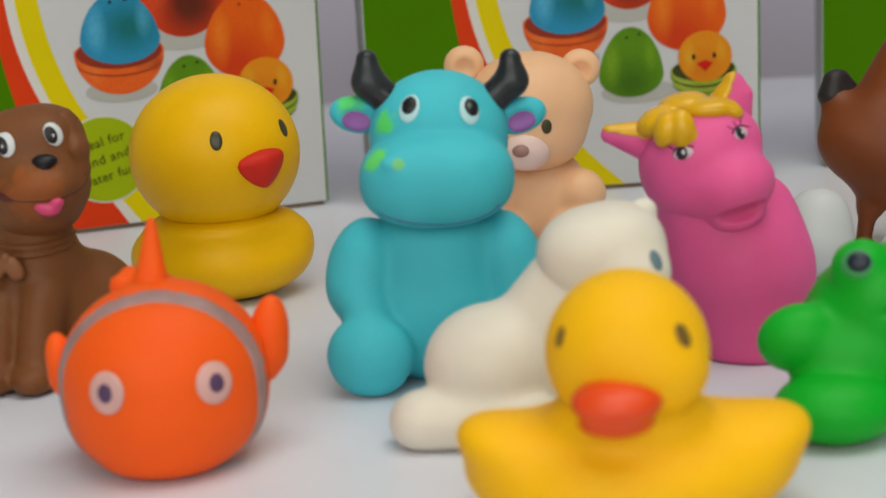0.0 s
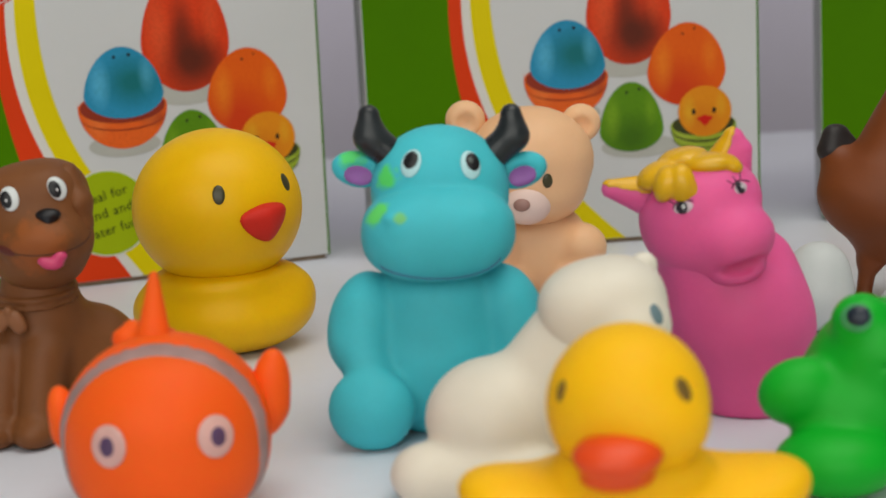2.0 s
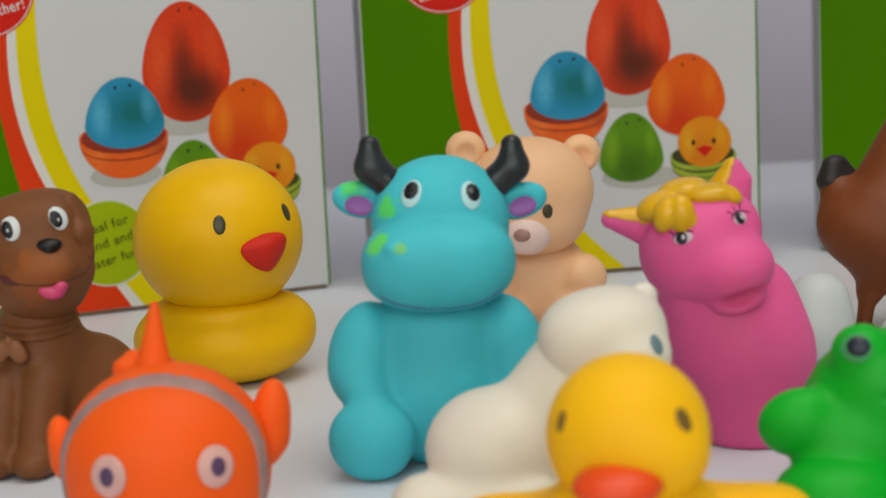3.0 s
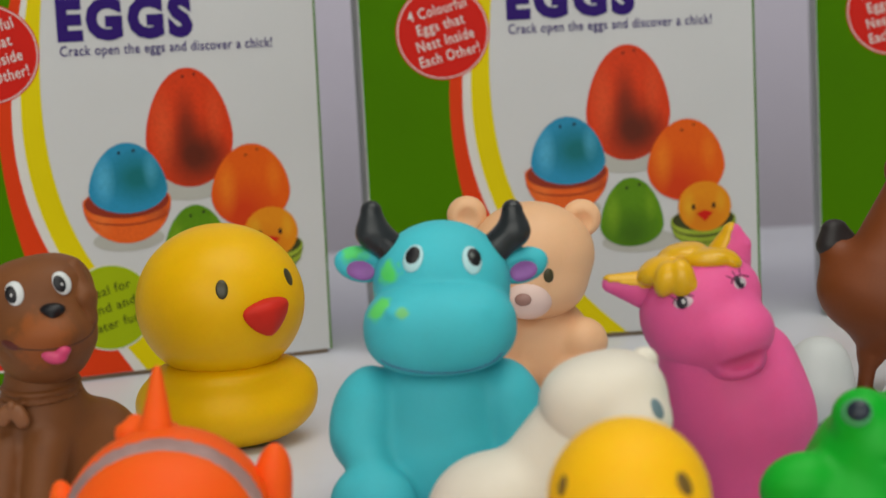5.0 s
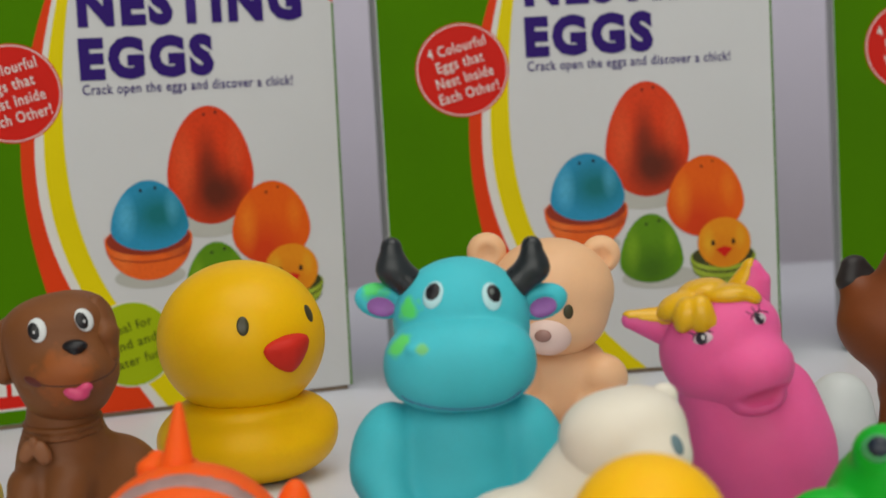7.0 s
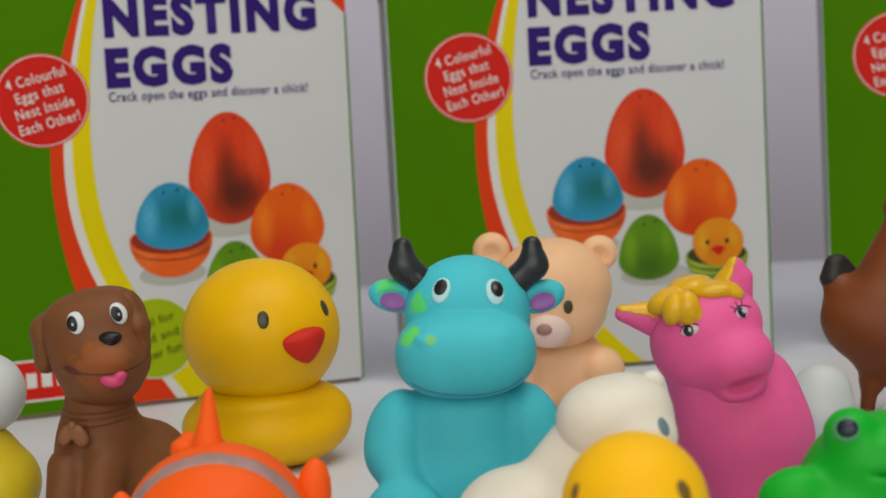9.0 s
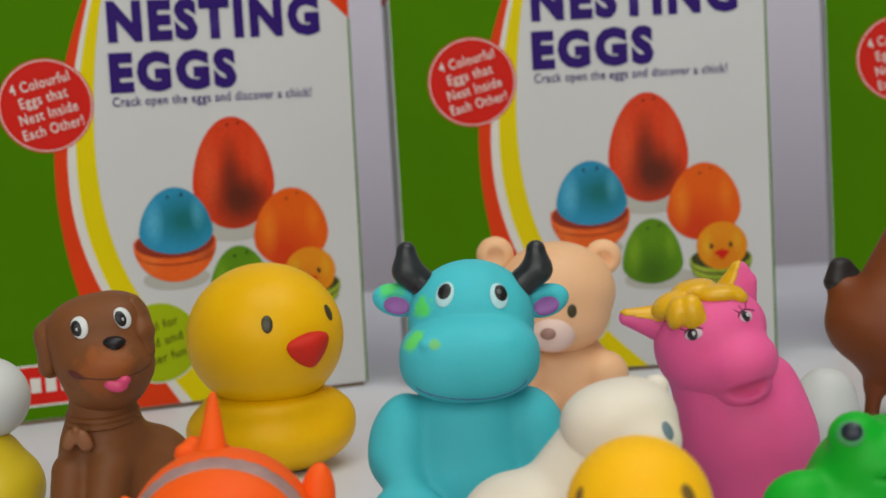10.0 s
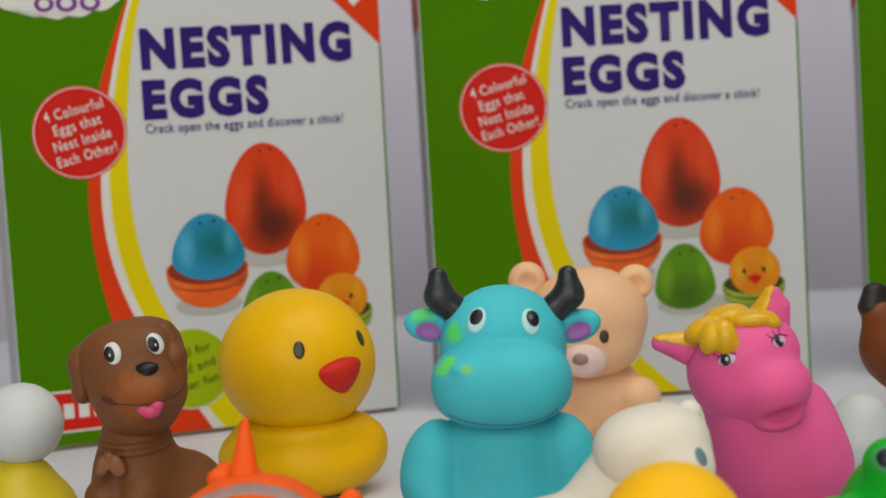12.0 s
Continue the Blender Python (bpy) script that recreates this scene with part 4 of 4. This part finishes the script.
        for k in range(3):
            a = radians(150 - 28 * k)
            x0, z0 = x - 2.2 * s + 0.9 * k, z + 1.0 + 0.45 * k
            line_on("eyelash", head, ((x0, z0), (x0 + 2.3 * math.cos(a), z0 + 2.3 * math.sin(a))), 0.17, M["lash"], t, way, 0.3, 6)


def build_bear():
    t, way = toy("toy_bear", 0.0549, 0.620, "peach rubber teddy bear sitting before the boxes", "bath toy")
    body = joined(3, ell((2, 3, 18), (20.5, 17, 20)), ell((17.5, -7, 21), (9.4, 9.5, 8.6), (0, 20, 0)), ell((-14, -7, 21), (9.4, 9.5, 8.6), (0, -20, 0)), ell((15, -14, 8), (9, 10, 8)), ell((-11, -14, 8), (9, 10, 8)))
    part("body", skin("body", flat_base(body, 1.5), (-26, -26, -1), (30, 22, 40), 1.6), M["peach"], t)
    head = joined(4, ell((0.5, 0, 53), (23.6, 20, 20)), ell((1, -3, 42), (19, 17, 13)))
    part("head", skin("head", head, (-25, -23, 27), (26, 22, 75), 1.6), M["peach"], t)
    for c in ((20.0, 2, 65.4), (-22.6, 2, 69.0)):
        ear = carved(1.5, ell(c, (7.4, 4.6, 7.2)), ell((c[0], c[1] - 5, c[2] - 1), (4.2, 3, 4.2)))
        part("ear", skin("ear", ear, np.array(c) - 10, np.array(c) + 10, 1.0), M["peach"], t)
    p, n = on_front(head, -1, 36, way)
    muzzle = ell(p + [0, 2.5, 0.5], (8.8, 6.5, 7.2))
    z = part("muzzle", skin("muzzle", muzzle, p - 13, p + 13, 1.0), M["muzzle"], t, "pale pink muzzle")
    stud("nose", muzzle, -3.2, 37.0, 3.2, 2.4, M["nose"], z, way, 0.9, 0.3)
    for x in (6.4, -10.5):
        stud("eye", head, x, 45.2, 1.9, 2.6, M["eye_dark"], t, way, 0.6, 0.2)


def build_hen():
    t, way = toy("toy_hen", 0.180, 0.580, "reddish brown rubber hen with a black tail", "bath toy")
    body = joined(6, ell((0, 0, 35.5), (29.0, 18, 18), (0, 14, 0)), cone((-4, 0, 28), (-10, 0, 16), 15, 5.0), cone((10, 0, 28), (9, 0, 16), 15, 5.0), cone((-4, 0, 48), (4, 0, 72), 14, 8.5), cone((-15, 2, 42), (-22, 4, 54), 8, 4.8))
    body = joined(2, body, cone((-10, 0, 20), (-13, -1, 3), 3.4, 2.6), cone((9, 0, 20), (9, -1, 3), 3.4, 2.6), ell((-13, -4, 1.4), (5, 7, 2.4)), ell((9, -4, 1.4), (5, 7, 2.4)))
    part("body", skin("body", flat_base(body, 1.4), (-31, -20, -1), (32, 20, 84), 1.5), M["hen"], t)
    part("head", skin("head", ell((6, -1, 80), (10, 9, 9.5)), (-6, -12, 68), (18, 10, 92), 1.2), M["hen"], t)
    part("tail", skin("tail", joined(3, cone((-22.5, 4, 55), (-22, 4, 60), 5.0, 3.6), cone((-17, 5, 56), (-19, 5, 60), 4.2, 3.2)), (-31, -5, 38), (-8, 13, 66), 1.0), M["tail"], t, "black painted tail")
    part("beak", skin("beak", cone((13, -6, 79), (19, -9, 77), 3, 0.8), (8, -14, 72), (23, -1, 84), 0.8), M["duck_beak"], t, "orange beak")


def build_white(x, y, s, turn, label):
    t, way = toy("toy_bird", x, y, label, "bath toy", turn)
    body = flat_base(joined(4, ell((0, 0, 11 * s), (13 * s, 12 * s, 12 * s)), ell((2 * s, 0, 19 * s), (9.5 * s, 9 * s, 9 * s))), 1.2)
    part("body", skin("body", body, (-15 * s, -14 * s, -1), (15 * s, 14 * s, 30 * s), 1.2), M["white"], t)
    part("beak", skin("beak", cone((5 * s, -8.5 * s, 9 * s), (8 * s, -13 * s, 8 * s), 2.6, 0.9), (-2, -18 * s, 2), (14 * s, -3 * s, 16 * s), 0.7), M["duck_beak"], t, "small orange beak")


def build_lemon():
    t, way = toy("toy_chick", -0.1405, 0.505, "lemon yellow rubber chick with a white head", "bath toy")
    part("body", skin("body", flat_base(joined(4, ell((0, 2, 14), (17, 16, 15)), ell((0, 0, 26), (10, 10, 8))), 1.5), (-19, -16, -1), (19, 20, 36), 1.4), M["lemon"], t)
    part("head", skin("head", ell((1.5, 0, 44), (13.4, 12.5, 13.2)), (-14, -14, 29), (17, 14, 59), 1.3), M["white"], t, "white head")


build_cow()
build_chick()
build_dog()
build_fish()
build_cat()
build_duck()
build_frog()
build_pony()
build_bear()
build_hen()
build_white(0.1405, 0.548, 1.05, 0, "small white rubber bird beside the brown hen")
build_white(0.1640, 0.520, 0.86, 30, "smaller white rubber bird behind the green frog")
build_lemon()
